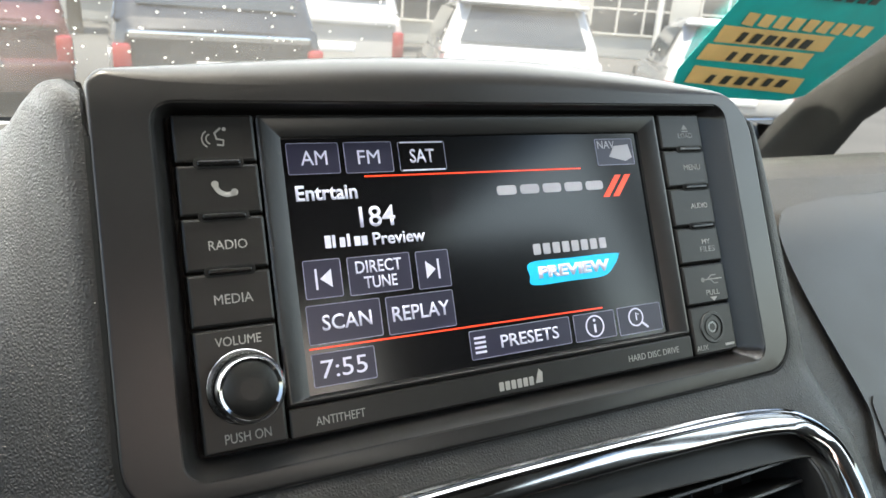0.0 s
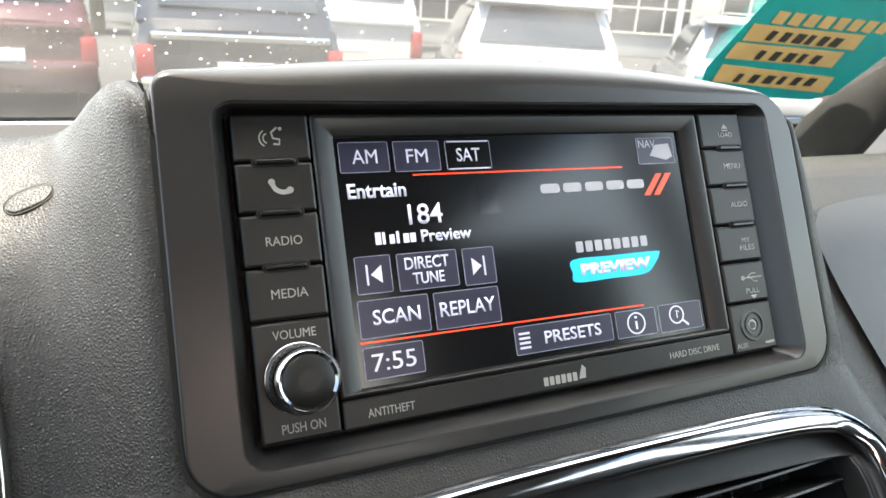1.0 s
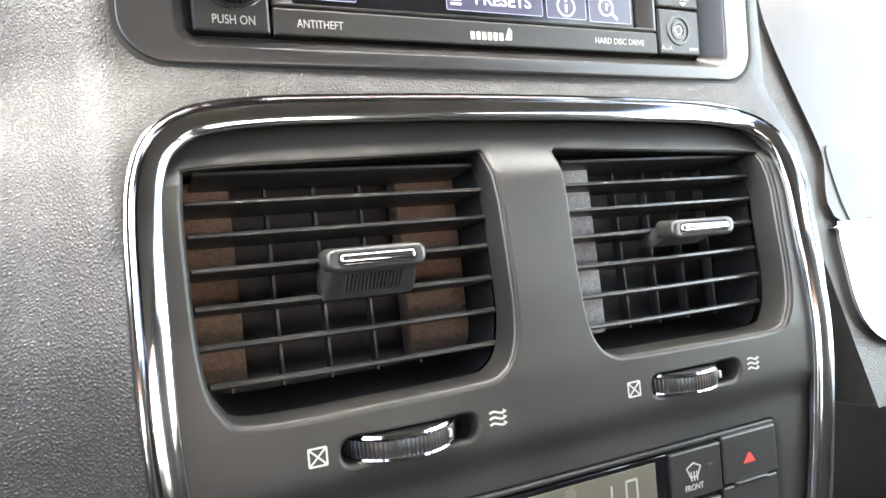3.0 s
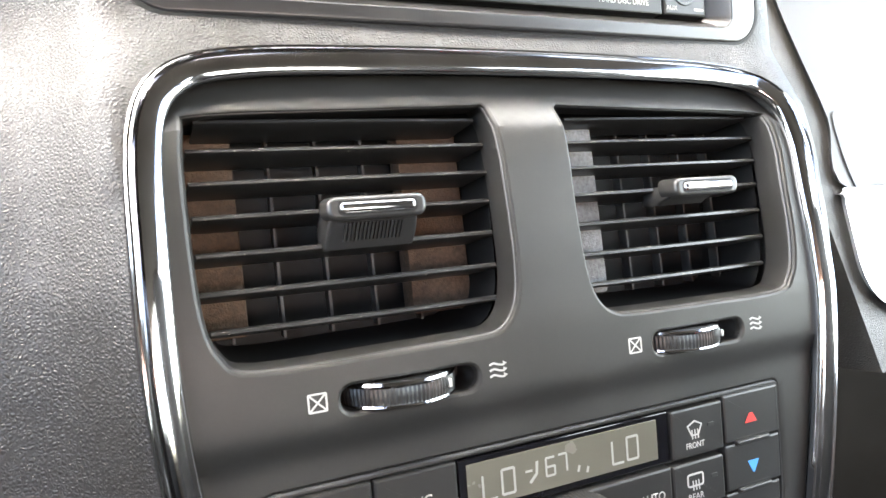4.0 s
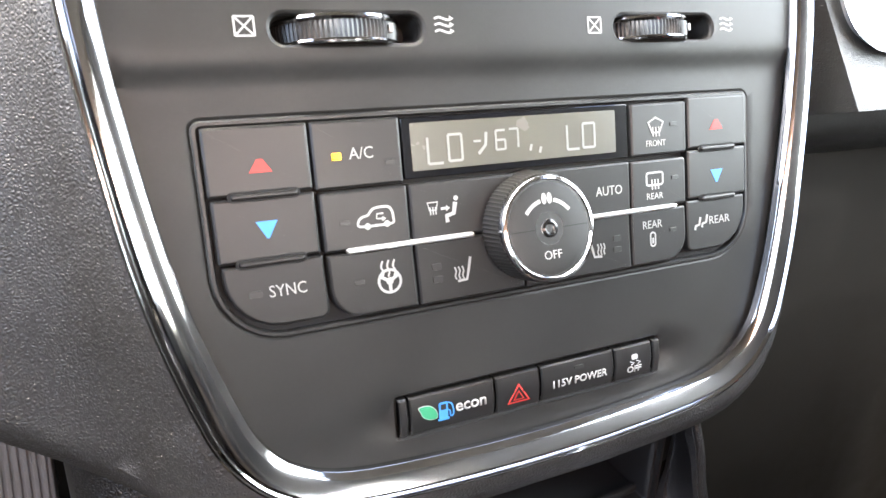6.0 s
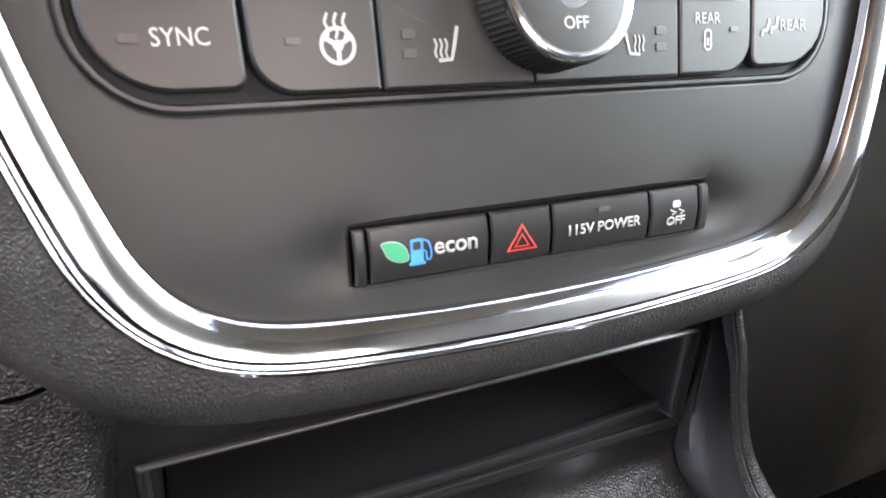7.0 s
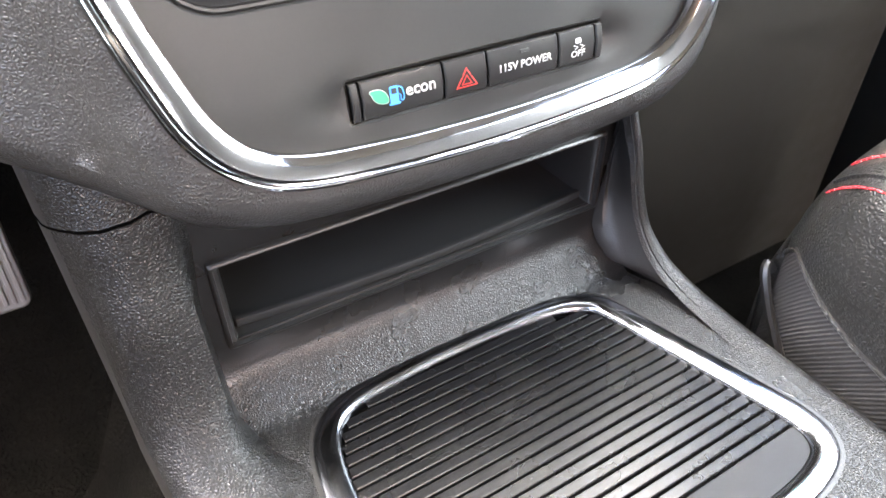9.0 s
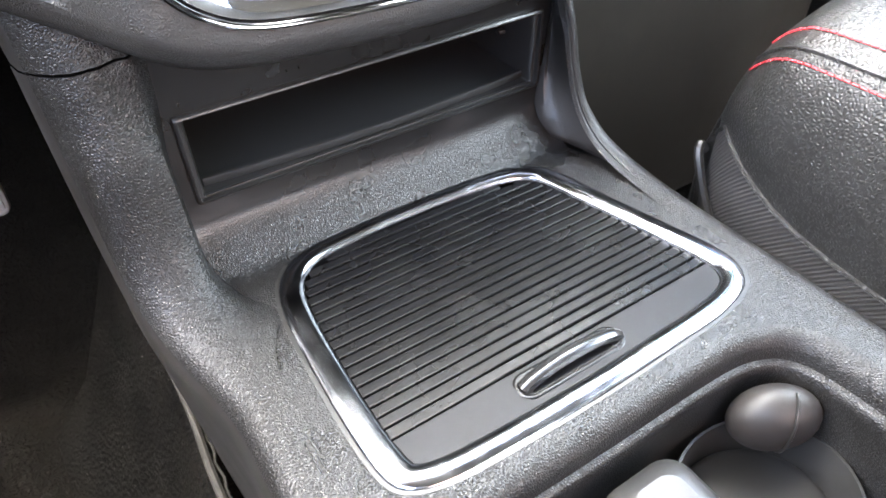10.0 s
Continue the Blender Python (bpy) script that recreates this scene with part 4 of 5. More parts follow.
patch(disc_loop(KX - 1, KZ + 9.4, .9, 8, rz=1.8), -19.05, bm)
patch(disc_loop(KX + 1, KZ + 9.4, .9, 8, rz=1.8), -19.05, bm)
part("fan_mark", bm, WHITE_INK, dial, smooth=0)

# ---- row of switches under the climate unit ----
switches = thing("switch_row", "row of small black switches in the lower panel", "switches")
part("tray", slab(ECON, 3.5, 30, .3, panel_y), DARK, switches)


def skey(x0, x1, name="push_button"):
    z0, z1 = -364.8, -350.2
    prof = [(z0, 5), (z0, .2), (z0 + .6, -.5), ((z0 + z1) / 2, -1.4), (z1 - .6, -.6), (z1, .2), (z1, 5)]
    return part(name, loops_mesh([[(x, panel_y(2, z) + y + dy, z) for z, y in prof] for x, dy in ((x0, .5), (x0 + .5, 0), (x1 - .5, 0), (x1, .5))], closed=False, bm=None), BUTTON, switches, smooth=24)


def on_switch(x, z):
    return panel_y(2, z) - 1.4 + .9 * ((z + 357.5) / 7.3) ** 2


skey(-50.2, -47.4, "end_cap")
k1, k2, k3, k4 = skey(-46.6, -16), skey(-15.2, 2), skey(2.8, 33.8), skey(34.6, 51.6)
skey(52.4, 55.6, "end_cap")
LEAF_LINE = smooth_loop([(-43.6, -354.4), (-40.4, -354.4), (-38.2, -356.2), (-37.5, -359.2), (-39.8, -359.6), (-42.2, -358.2), (-43.2, -356)], 5)
part("leaf_edge", patch(inset(LEAF_LINE, .22), -.12, on=on_switch), WHITE_INK, k1, smooth=0)
part("leaf_mark", patch(LEAF_LINE, -.22, on=on_switch), GREEN_INK, k1, smooth=0)
bm = patch(rrect(-36.8, -360.6, -33.6, -354.2, .5, 2), -.18, on=on_switch)
patch(rrect(-37.3, -361.2, -33.1, -360.3, .2, 1), -.19, bm, on_switch)
stroke(smooth_line([(-33.6, -354.6), (-32.4, -355.2), (-31.9, -356.4), (-31.6, -358.6), (-32, -360), (-32.8, -359.8), (-32.9, -358), (-33.6, -357.4)], 4), .42, -.18, bm, on_switch)
part("pump_mark", bm, BLUE_INK, k1, smooth=0)
part("pump_window", patch(rrect(-36.2, -357, -34.3, -354.9, .2, 1), -.32, on=on_switch), BUTTON, k1, smooth=0)
words("lettering", "econ", -30.8, -19.4, -359.2, -355.9, -.18, WHITE_INK, k1, on_switch, bold=.18)
tri = [(-10.8, -361.6), (-2.6, -361.6), (-6.7, -354.6)]
part("warning_mark", stroke(tri, .9, -.18, stroke([(-8.8, -360.6), (-4.8, -360.6), (-6.8, -357.2)], .6, -.18, on=on_switch, closed=True), on_switch, True), RED_INK, k2, smooth=0)
words("lettering", "115V POWER", 7.2, 30.6, -360, -356.8, -.18, WHITE_INK, k3, on_switch, bold=.2)
part("lamp", slab(rrect(16.4, -354.2, 20.4, -352.8, .3, 2), -.25, 1, .1, on_switch), BLACK, k3)
words("lettering", "OFF", 39.8, 46.4, -361.8, -358.9, -.18, WHITE_INK, k4, on_switch, bold=.25)
part("skid_mark", patch(rrect(41.8, -356.2, 44.6, -354, .6, 2), -.18, stroke([(41, -356.8), (43, -357.8), (41.6, -358.4)], .5, -.18, stroke([(44, -356.8), (46, -357.8), (44.6, -358.4)], .5, -.18, on=on_switch), on_switch), on_switch), GREY_INK, k4, smooth=0)

swell(stack, chrome_trim, fascia, climate, switches)

# ---- dashboard beside the stack ----
dash = thing("dashboard", "dark grained dashboard with a smooth passenger side", "dashboard", kind="structure")


def dash_skin(x, z):
    beside = ease((x - 145) / 30)
    return (x, (61.5 + .33 * z) * beside + (95 - .24 * z) * (1 - beside) + .00008 * (x - 150) ** 2, z)


part("skin", sheet(rrect(-640, -262, 760, -16, 28, 6), [], dash_skin, 22, rim=26, depth=640), GRAIN_DASH, dash)
SMOOTH_DASH = mat("smooth dark grey door skin", (.02, .02, .0212), .46, spec=.4, grain=.06, wear=.1, bump=.1, bump_size=1800)


def on_dash(x, z):
    return dash_skin(x, z)[1]


upper_box = thing("upper_glove_box", "smooth dark grey upper glove box door", "glove box")
UPPER = smooth_loop([(197, -177), (200.5, -142), (197, -106), (195, -80), (196.5, -58), (203, -46), (220, -39), (300, -34), (420, -34), (520, -38), (540, -70), (530, -150), (500, -177), (400, -178), (300, -178)], 6)
# dark plate proud of the skin; its edge paints the door gap's shade
part("gap", slab(inset(UPPER, -1.8), -.6, 3, .2, on_dash), DARK, upper_box)
part("door", slab(UPPER, -3.2, 2, 2.2, on_dash, seg=3), SMOOTH_DASH, upper_box)
part("corner_latch", slab(smooth_loop([(202, -140.5), (215, -141), (225.5, -149), (230, -162), (229.5, -175.5), (213, -176), (199.5, -176)], 4), -3.9, 0, .6, on_dash), SMOOTH_DASH, upper_box)
trim = thing("dash_trim", "silver painted trim across the passenger dashboard", "trim")
part("strip", slab(smooth_loop([(191, -182), (196, -180.5), (300, -181), (420, -183), (540, -186), (560, -205), (540, -232), (400, -240), (300, -238), (210, -234.5), (191, -230), (184.5, -219), (187, -200)], 5), -4, 3, 3, on_dash, seg=3), SILVER, trim)

shifter = thing("shifter_panel", "dark shifter panel with a chrome rim beside the radio", "panel")
SHIFT = smooth_loop([(-176, -66), (-173, -85), (-172.5, -110), (-175, -138), (-184, -156), (-205, -163), (-290, -164), (-320, -150), (-325, -100), (-320, -60), (-290, -46), (-205, -44), (-186, -50)], 6)[::-1]


def on_pod(x, z):
    return pod_skin(x, z)[1]


part("panel", slab(SHIFT, -1, 8, 1, on_pod), FASCIA, shifter)
part("chrome_rim", sweep([(x, on_pod(x, z), z) for x, z in SHIFT], [(-4, 0), (-3.4, 2.4), (-1, 4), (2, 3.6), (4, 1.6), (4.4, -1)]), CHROME, shifter)
cover = thing("slot_cover", "small oval cover set into the dash beside the radio", "cover")
OVAL = smooth_loop([(-167.5, -18.6), (-164, -14.2), (-157, -12.2), (-154.4, -13.6), (-155.6, -16.6), (-160, -19.6), (-165, -21)], 4)[::-1]
# a dark raised plate draws the shaded outline round the lid
part("gap", slab(inset(OVAL, -.7), -.5, 3, .1, on_pod), DARK, cover)
part("lid", slab(OVAL, -1.2, 3, .6, on_pod), GRAIN_DASH, cover)

swell(shifter, cover)

# ---- floor console, in the car's own frame ----
RUN_ON = [(-600, -574.7), (-43.4, -96), (-38, -82), (-36, -80), (100, 50)]


def settle(*roots):
    """Sets the console's parts at their final height and distance from the stack."""
    for root in roots:
        for ob in root.children_recursive:
            if ob.type == 'MESH':
                for v in ob.data.vertices:
                    x, y, z = v.co / MM
                    z += 25 * max(0, z / 362) if z < 362 else 25 - (z - 362) * .075
                    v.co = Vector((x - 2, between(y, RUN_ON), z)) * MM


console = thing("floor_console", "black grained plastic floor console with a cubby", "console", Matrix())
SIDE = smooth_line([(-37, 526), (-38, 506), (-40.3, 479), (-42.6, 452), (-48, 419), (-54.5, 397), (-66, 380.5), (-84, 369.8), (-108, 364.2), (-138, 362.2), (-170, 362), (-220, 362), (-300, 362), (-420, 362)], 4)
# the passenger side's rail is slimmer and flares out towards the deck
RAIL_IN = [(362, 117), (366, 116), (376, 113.5), (394, 110), (419, 107), (452, 104), (480, 102), (526, 101)]
RAIL_OUT = [(362, 137), (366, 134), (376, 128), (394, 121), (419, 117), (452, 114.5), (480, 112.5), (526, 111)]
# across a rail from its inner foot over the face to the outer wall: how far out, how deep
FACE_LINE = [(2.6, 1.4), (6, .3), (12, .2), (18, 1.4), (23, 4.6), (26, 8.6)]
WALL_LINE = [(26, 8.6), (27.6, 12), (29.2, 20), (30, 34), (28, 90), (23, 180), (16, 320)]


def shoulder(sg, line, foot=True):
    """One side of the console: an L-shaped rail from under the dash back along the deck."""
    rows = []
    for i, (y, z) in enumerate(SIDE):
        a, b = SIDE[max(0, i - 1)], SIDE[min(len(SIDE) - 1, i + 1)]
        t = Vector((b[0] - a[0], b[1] - a[1])).normalized()
        nrm = Vector((-t.y, t.x))
        if nrm.x < 0 and abs(nrm.x) > abs(nrm.y) or nrm.y > 0 and abs(nrm.y) >= abs(nrm.x):
            nrm = -nrm
        flat = step((-y - 60) / 60)
        up = 1 - flat
        low = ease((388 - z) / 18)
        h = .8 + up * (2 + max(0, -36 - y)) * (1 - low) + low * max(0, z - 362) * 1.25
        soft = up * ease((z - 420) / 60)
        blend = 9 * soft + 16 * low * min(1, max(0, z - 362) / 5)
        inner = [(-3 - blend, h + 1), (-1.6 - .66 * blend, h * .78), (-.6 - .33 * blend, h * .42), (.6, h * .16)] if foot else [(-6, 3), (-1, .8)] if sg > 0 and line[0][0] < 3 else []
        row = []
        for dx, dn in inner + line:
            if dx < 14:
                dn = dn * up + (dn * .1 - .06) * flat
            if sg < 0:
                slim = step((-y - 40) / 105)
                wide = 108 - 2 * flat + dx * (1 - .26 * slim) + (1 - slim) * 9 * min(1, max(0, dx / 10))
            else:
                p, q = between(z, RAIL_IN), between(z, RAIL_OUT)
                wide = p + (q - p) * dx / 31
                dn *= .6 if dn < 12 else 1
            row.append((sg * wide, y + nrm.x * dn, z + nrm.y * dn))
        rows.append(row)
    return rows


SEAM_SHADE = mat("black seam shade", (.001, .001, .001), .9, spec=0)
GRAIN_CONSOLE = mat("grained console plastic", (.0085, .0081, .0079), .34, spec=.32, grain=.08, wear=.08, leather=.42, leather_size=760, bump=.08, bump_size=1800)
GRAIN_DECK = mat("console plastic, grained below and smooth above", (.006, .0058, .0058), .29, spec=.36, grain=.08, wear=.08, leather=.4, leather_size=850, bump=.06, bump_size=2000, fade=(.394, .416))
SIDE_WALL = mat("smooth console side plastic", (.012, .0112, .0106), .42, grain=.1, wear=.1, bump=.12, bump_size=1500)
for sg in (-1, 1):
    rail = part("side_rail", loops_mesh(shoulder(sg, FACE_LINE, sg < 0), closed=False), GRAIN_CONSOLE, console)
    part("side_wall", loops_mesh(shoulder(sg, WALL_LINE, False), closed=False), SIDE_WALL, rail)


def across(rows, col, z):
    """Where a rail's line lies at height z."""
    for a, b in zip(rows, rows[1:]):
        if b[col][2] <= z <= a[col][2]:
            f = (z - a[col][2]) / (b[col][2] - a[col][2])
            return Vector(a[col]).lerp(Vector(b[col]), f)
    return Vector(rows[0][col])


rows = shoulder(-1, FACE_LINE + WALL_LINE[1:5], True)
# a black cord along the rail; its colour stands for shade in the seam
part("seam_gap", tube([across(rows, k, 481.5 - .07 * k) + Vector((0, .05, 0)) for k in range(2, len(rows[0]))], .5, 6), SEAM_SHADE, console)
# the middle: panel with the cubby's opening, the hollow below it, the deck
MID = smooth_line([(-36, 500), (-36, 470), (-36, 440), (-36, 412), (-36.6, 396), (-38, 384), (-41, 374), (-45, 366.6), (-50, 363), (-57, 362), (-80, 362), (-130, 362), (-420, 362)], 4)
LEN = [0.0]
for a, b in zip(MID, MID[1:]):
    LEN.append(LEN[-1] + (Vector(b) - Vector(a)).length)


def mid_at(x, s):
    """Place at the run s down the middle's line."""
    s = min(max(-s, 0.0), LEN[-1] - .01)
    for i in range(len(LEN) - 1):
        if s <= LEN[i + 1]:
            f = (s - LEN[i]) / (LEN[i + 1] - LEN[i])
            return (x, MID[i][0] + f * (MID[i + 1][0] - MID[i][0]), MID[i][1] + f * (MID[i + 1][1] - MID[i][1]))
    return (x, *MID[-1])


S0 = LEN[-1] - 420


def run(y):
    """The run down the middle's line at the deck's y."""
    return -(LEN[-1] - (y + 420))


RIM_OUT = [(-87, -125), (-80.5, -112), (-70, -103.5), (-55, -99), (-30, -96.8), (-5, -96.2), (25, -97), (48, -99), (66, -103), (79, -111.5), (85, -123), (91, -146), (100, -180), (106, -203), (108.6, -216),
           (107.8, -227), (101.5, -236.5), (90, -242), (72, -245), (44, -246), (0, -247), (-48, -246), (-72, -244), (-86, -239), (-91.5, -230), (-93, -210), (-92.5, -180), (-90.5, -145)]
LID = inset(smooth_loop([(x + 2, -43.4 + (y + 96) / .86) for x, y in RIM_OUT], 4), -5)
CUP = smooth_loop([(-100, -300), (-99, -255), (-88, -238), (-66, -233), (0, -233.5), (56, -234), (80, -238), (95, -250), (101, -275), (102, -320), (101, -404), (-100, -404)], 5)
CUBBY = rrect(-100.3, -(500 - 398.6), 99, -(500 - 447.4), 1.5, 2)
deck = part("deck", sheet([(-107.6, -.5 - (LEN[-1] - 1) * i / 60) for i in range(61)] + [(-107.6 + 225.6 * i / 20, -LEN[-1] + .5) for i in range(1, 20)] + [(108 + 10 * step((LEN[-1] - .5 - (LEN[-1] - 1) * i / 60 + run(-52)) / 30), -LEN[-1] + .5 + (LEN[-1] - 1) * i / 60) for i in range(61)] + [(107.6 - 215.2 * i / 20, -.5) for i in range(1, 20)], [CUBBY, [(x, run(y)) for x, y in inset(LID, 1)], [(x, run(y)) for x, y in inset(CUP, 7)]], mid_at, 7, depth=0), GRAIN_DECK, console)
# cubby
cub = part("cubby", loops_mesh([[(x, y, z) for x, z in rrect(x0, z0, x1, z1, r, 3)] for x0, z0, x1, z1, r, y in (
    (-100.5, 398.4, 99.2, 447.6, 1.5, -35), (-100.5, 398.4, 99.2, 447.6, 1.5, -37.8), (-99.9, 399, 98.6, 447, 1.5, -38.4), (-98.6, 400.2, 97.2, 445.8, 1.2, -38.4), (-98.2, 400.6, 96.8, 445.4, 1.2, -36.6),
    (-96.8, 401.4, 95.4, 444.4, 1, -36.4), (-95.6, 402, 94, 443, 1, -34), (-94, 403, 92.6, 441.4, 1, 90))], cap_last=True), BLACK, console, "open black cubby with a bowed tray")
part("lip", box(-96, -37.4, 400.6, 94.6, -35.6, 402.2, .6), BLACK, cub)


def tray_line(lift, back):
    """The tray's bowed front edge."""
    return [(-94 + 187 * i / 24, -35.4 + back + 5 * (-1 + 2 * i / 24) ** 2, lift) for i in range(25)]


part("tray", loops_mesh([tray_line(402.6, 0), tray_line(405.6, -.4), tray_line(406.8, .2), tray_line(407.2, 1.2), tray_line(407.0, 3), tray_line(405.4, 4.2), tray_line(405, 80)], closed=False), DARK, cub)
part("clip", box(88, -14, 425, 92.5, -10, 427.4, .5), SIDE_WALL, cub)
# gusset between the right rail and the panel
RIDGE = [(363, 111), (366, 105), (370, 100.6), (378, 98.2), (388, 98.6), (404, 101.6), (419, 104), (452, 106), (480, 106)]
rows = []
for k in range(23):
    z = 363.2 + 116 * (k / 22) ** 1.4
    my = between(z, [(p[1], p[0]) for p in reversed([q for q in MID if q[1] > 362.05])])
    sy = between(z, [(p[1], p[0]) for p in reversed([q for q in SIDE if q[1] > 362.6])])
    a, b = Vector((between(z, RIDGE), my - .2, z)), Vector((between(z, RAIL_IN) + 1.2, sy + .4, z))
    row = []
    for q in range(9):
        f = q / 8
        bead = math.exp(-((f - .1) / .09) ** 2)
        row.append(tuple(a.lerp(b, f) + Vector((1.8, 2.0, 0)) * math.sin(math.pi * f) * ease((470 - z) / 60) + Vector((-.9, -1.3, .3)) * bead))
    rows.append(row)
part("gusset", loops_mesh(rows, closed=False), GUSSET := mat("finely grained recess plastic", (.013, .0115, .0112), .38, grain=.08, wear=.1, leather=.12, leather_size=900, bump=.08, bump_size=1800), console)
# cup tray
tray_rows = [[(x, y, z) for x, y in inset(CUP, d)] for d, z in ((7, 362), (4.6, 361.7), (2, 360.6), (-.4, 358.4), (-2, 355), (-2.6, 351.5), (-3, 350.4), (-5.6, 349.8), (-6.6, 348.6), (-7, 344), (-8, 306), (-10, 300))]
part("cup_tray", loops_mesh(tray_rows, cap_last=True), GRAIN_CONSOLE, console)
for cx, cy in ((52, -286), (-48, -290)):
    w = part("cup_well", loops_mesh([[(cx + r * math.cos(a), cy + r * math.sin(a), z) for a in [2 * math.pi * i / 36 for i in range(36)]] for r, z in ((39, 300), (40, 318), (41, 322), (42.4, 322), (43, 318), (43, 300))]), BLACK, console)
    part("base", loops_mesh([[(cx + r * math.cos(a), cy + r * math.sin(a), z) for a in [2 * math.pi * i / 36 for i in range(36)]] for r, z in ((39, 301), (36, 302.5), (12, 302.5))], cap_last=True), BLACK, w)


RUBBER = mat("dark rubber", (.011, .0095, .009), .5, spec=.35, grain=.15, wear=.1, bump=.15, bump_size=1500)


def grip(cx, cy, cz, r, turn):
    """A rounded rubber cup grip with a moulded seam."""
    bm = bmesh.new()
    bmesh.ops.create_uvsphere(bm, u_segments=28, v_segments=16, radius=r)
    bmesh.ops.scale(bm, vec=(1.15, .75, .9), verts=bm.verts)
    bmesh.ops.rotate(bm, matrix=Matrix.Rotation(radians(turn), 3, 'Z'), verts=bm.verts)
    bmesh.ops.translate(bm, vec=(cx, cy, cz), verts=bm.verts)
    g = part("cup_grip", bm, RUBBER, console)
    u, v = Vector((math.cos(radians(turn)), math.sin(radians(turn)), 0)), Vector((-math.sin(radians(turn)), math.cos(radians(turn)), 0))
    pts = [Vector((cx, cy, cz)) + u * r * .25 - v * r * .75 * math.cos(a) + Vector((0, 0, r * .9 * math.sin(a))) for a in [radians(-60 + 150 * i / 14) for i in range(15)]]
    part("seam", tube(pts, .8, 6), BLACK, g)


grip(76, -262, 333, 19, -40)
grip(3, -288, 333, 17, 80)
part("divider", loops_mesh([[(x, y, z) for x, y in lp] for lp, z in ((rrect(-26, -330, 22, -248, 12, 5), 300), (rrect(-24, -328, 20, -249, 12, 5), 342), (rrect(-20, -325, 16, -253, 10, 5), 346.5), (rrect(-14, -320, 10, -258, 8, 5), 348))], cap_last=True), BLACK, console)

# sliding lid
LID_CHROME = mat("scuffed chrome", (.34, .35, .375), .16, 1.0, grain=.05, wear=.12, wear_size=90, bump=.12, bump_size=500)
lid = thing("storage_lid", "black ribbed sliding lid with a chrome rim on the console", "lid", Matrix())
part("chrome_rim", sweep([(x, y, 362) for x, y in LID], [(-5.6, -3.6), (-5.4, 0), (-4.8, 1), (-3.4, 1.8), (-1, 2.4), (1.6, 2.6), (4, 2.3), (5.6, 1.4), (6.6, .1), (7.2, -1.4), (7.5, -3)], normal=(0, 0, 1)), LID_CHROME, lid)
# black bead added outside the rim, in place of a shaded groove
part("gasket", sweep([(x, y, 361.4) for x, y in inset(LID, 5.8)], [(-1.2, -2), (-1.2, .8), (1.2, .8), (1.4, -2)], normal=(0, 0, 1)), BLACK, lid)
INNER = inset(LID, -7.4)


def span(y):
    xs = [a[0] + (y - a[1]) / (b[1] - a[1]) * (b[0] - a[0]) for a, b in zip(INNER, INNER[1:] + INNER[:1]) if (a[1] > y) != (b[1] > y)]
    return min(xs), max(xs)


LID_PLASTIC = mat("satin black lid", (.0042, .0042, .0046), .27, spec=.26, grain=.08, wear=.04, bump=.08, bump_size=1800)
part("underlay", loops_mesh([[(x, y, z) for x, y in INNER] for z in (350, 356.6)], cap_last=True), DARK, lid)
n_rib, y_a, y_b = 19, -56.5, -184.0
for i in range(n_rib):
    y1 = y_a + (y_b - y_a) * i / n_rib
    y0 = y_a + (y_b - y_a) * (i + 1) / n_rib
    a, b = span((y0 + y1) / 2)
    prof = [(y1 - .6, 357), (y1 - .65, 360.5), (y1 - 1.1, 360.9), (y0 + 1.1, 360.9), (y0 + .65, 360.5), (y0 + .6, 357)]
    part("rib", loops_mesh([[(x, y, z) for y, z in prof] for x in (a, b)], closed=False), LID_PLASTIC, lid)
FRONT = [(x, y) for x, y in INNER if y < -184.6]
plate_loop = sorted([p for p in FRONT if p[0] > 0], key=lambda p: -p[1]) + sorted([p for p in FRONT if p[0] <= 0], key=lambda p: p[1])
plate_loop = [(span(-185)[1], -185)] + plate_loop + [(span(-185)[0], -185)]
front_plate = part("front_plate", loops_mesh([[(x, y, z) for x, y in plate_loop] for z in (358, 361)], cap_last=True), mat("satin blue-black lid plate", (.0045, .0047, .0055), .44, spec=.2, grain=.08, wear=.06, bump=.1, bump_size=1800), lid)
pit = rrect(-25, -203, 32, -187, 6, 5)
part("grip_pit", loops_mesh([[(x, y, z) for x, y in lp] for lp, z in ((pit, 361.1), (inset(pit, .8), 361.5), (inset(pit, 1.8), 361.3), (inset(pit, 2.6), 361.2))], cap_last=True), LID_PLASTIC, front_plate)
bow = [(-23 + 54 * i / 12, -195.4 + 1.2 * math.sin(math.pi * i / 12), 362 + 5.2 * math.sin(math.pi * min(1, max(0, i / 12))) ** .5) for i in range(13)]
part("handle", sweep(bow, [(-4.4, -2), (-3.8, 0), (-2, 1.4), (1, 1.6), (3, .8), (4, -1.6)], normal=(0, 0, 1), closed=False), mat("polished black grip", (.012, .012, .0125), .16, spec=.6, wear=.1), front_plate)

settle(console, lid)

# lower dash collar that the console meets
collar = thing("lower_dash", "dark grained lower dash collar above the console", "dashboard", Matrix(), kind="structure")
part("collar", loops_mesh([[(x, y, z) for x, y in lp] for lp, z in ((rrect(-112, -84, 108, 150, 8, 6), 506), (rrect(-112, -84, 108, 150, 8, 6), 509), (rrect(-114, -84, 110, 150, 8, 6), 560))]), GRAIN_CONSOLE, collar)

# ---- floor, seat, pedal ----
floor = thing("floor", "dark charcoal carpet on the car floor", "floor", Matrix(), kind="structure")
bm = bmesh.new()
gx, gy = 60, 80
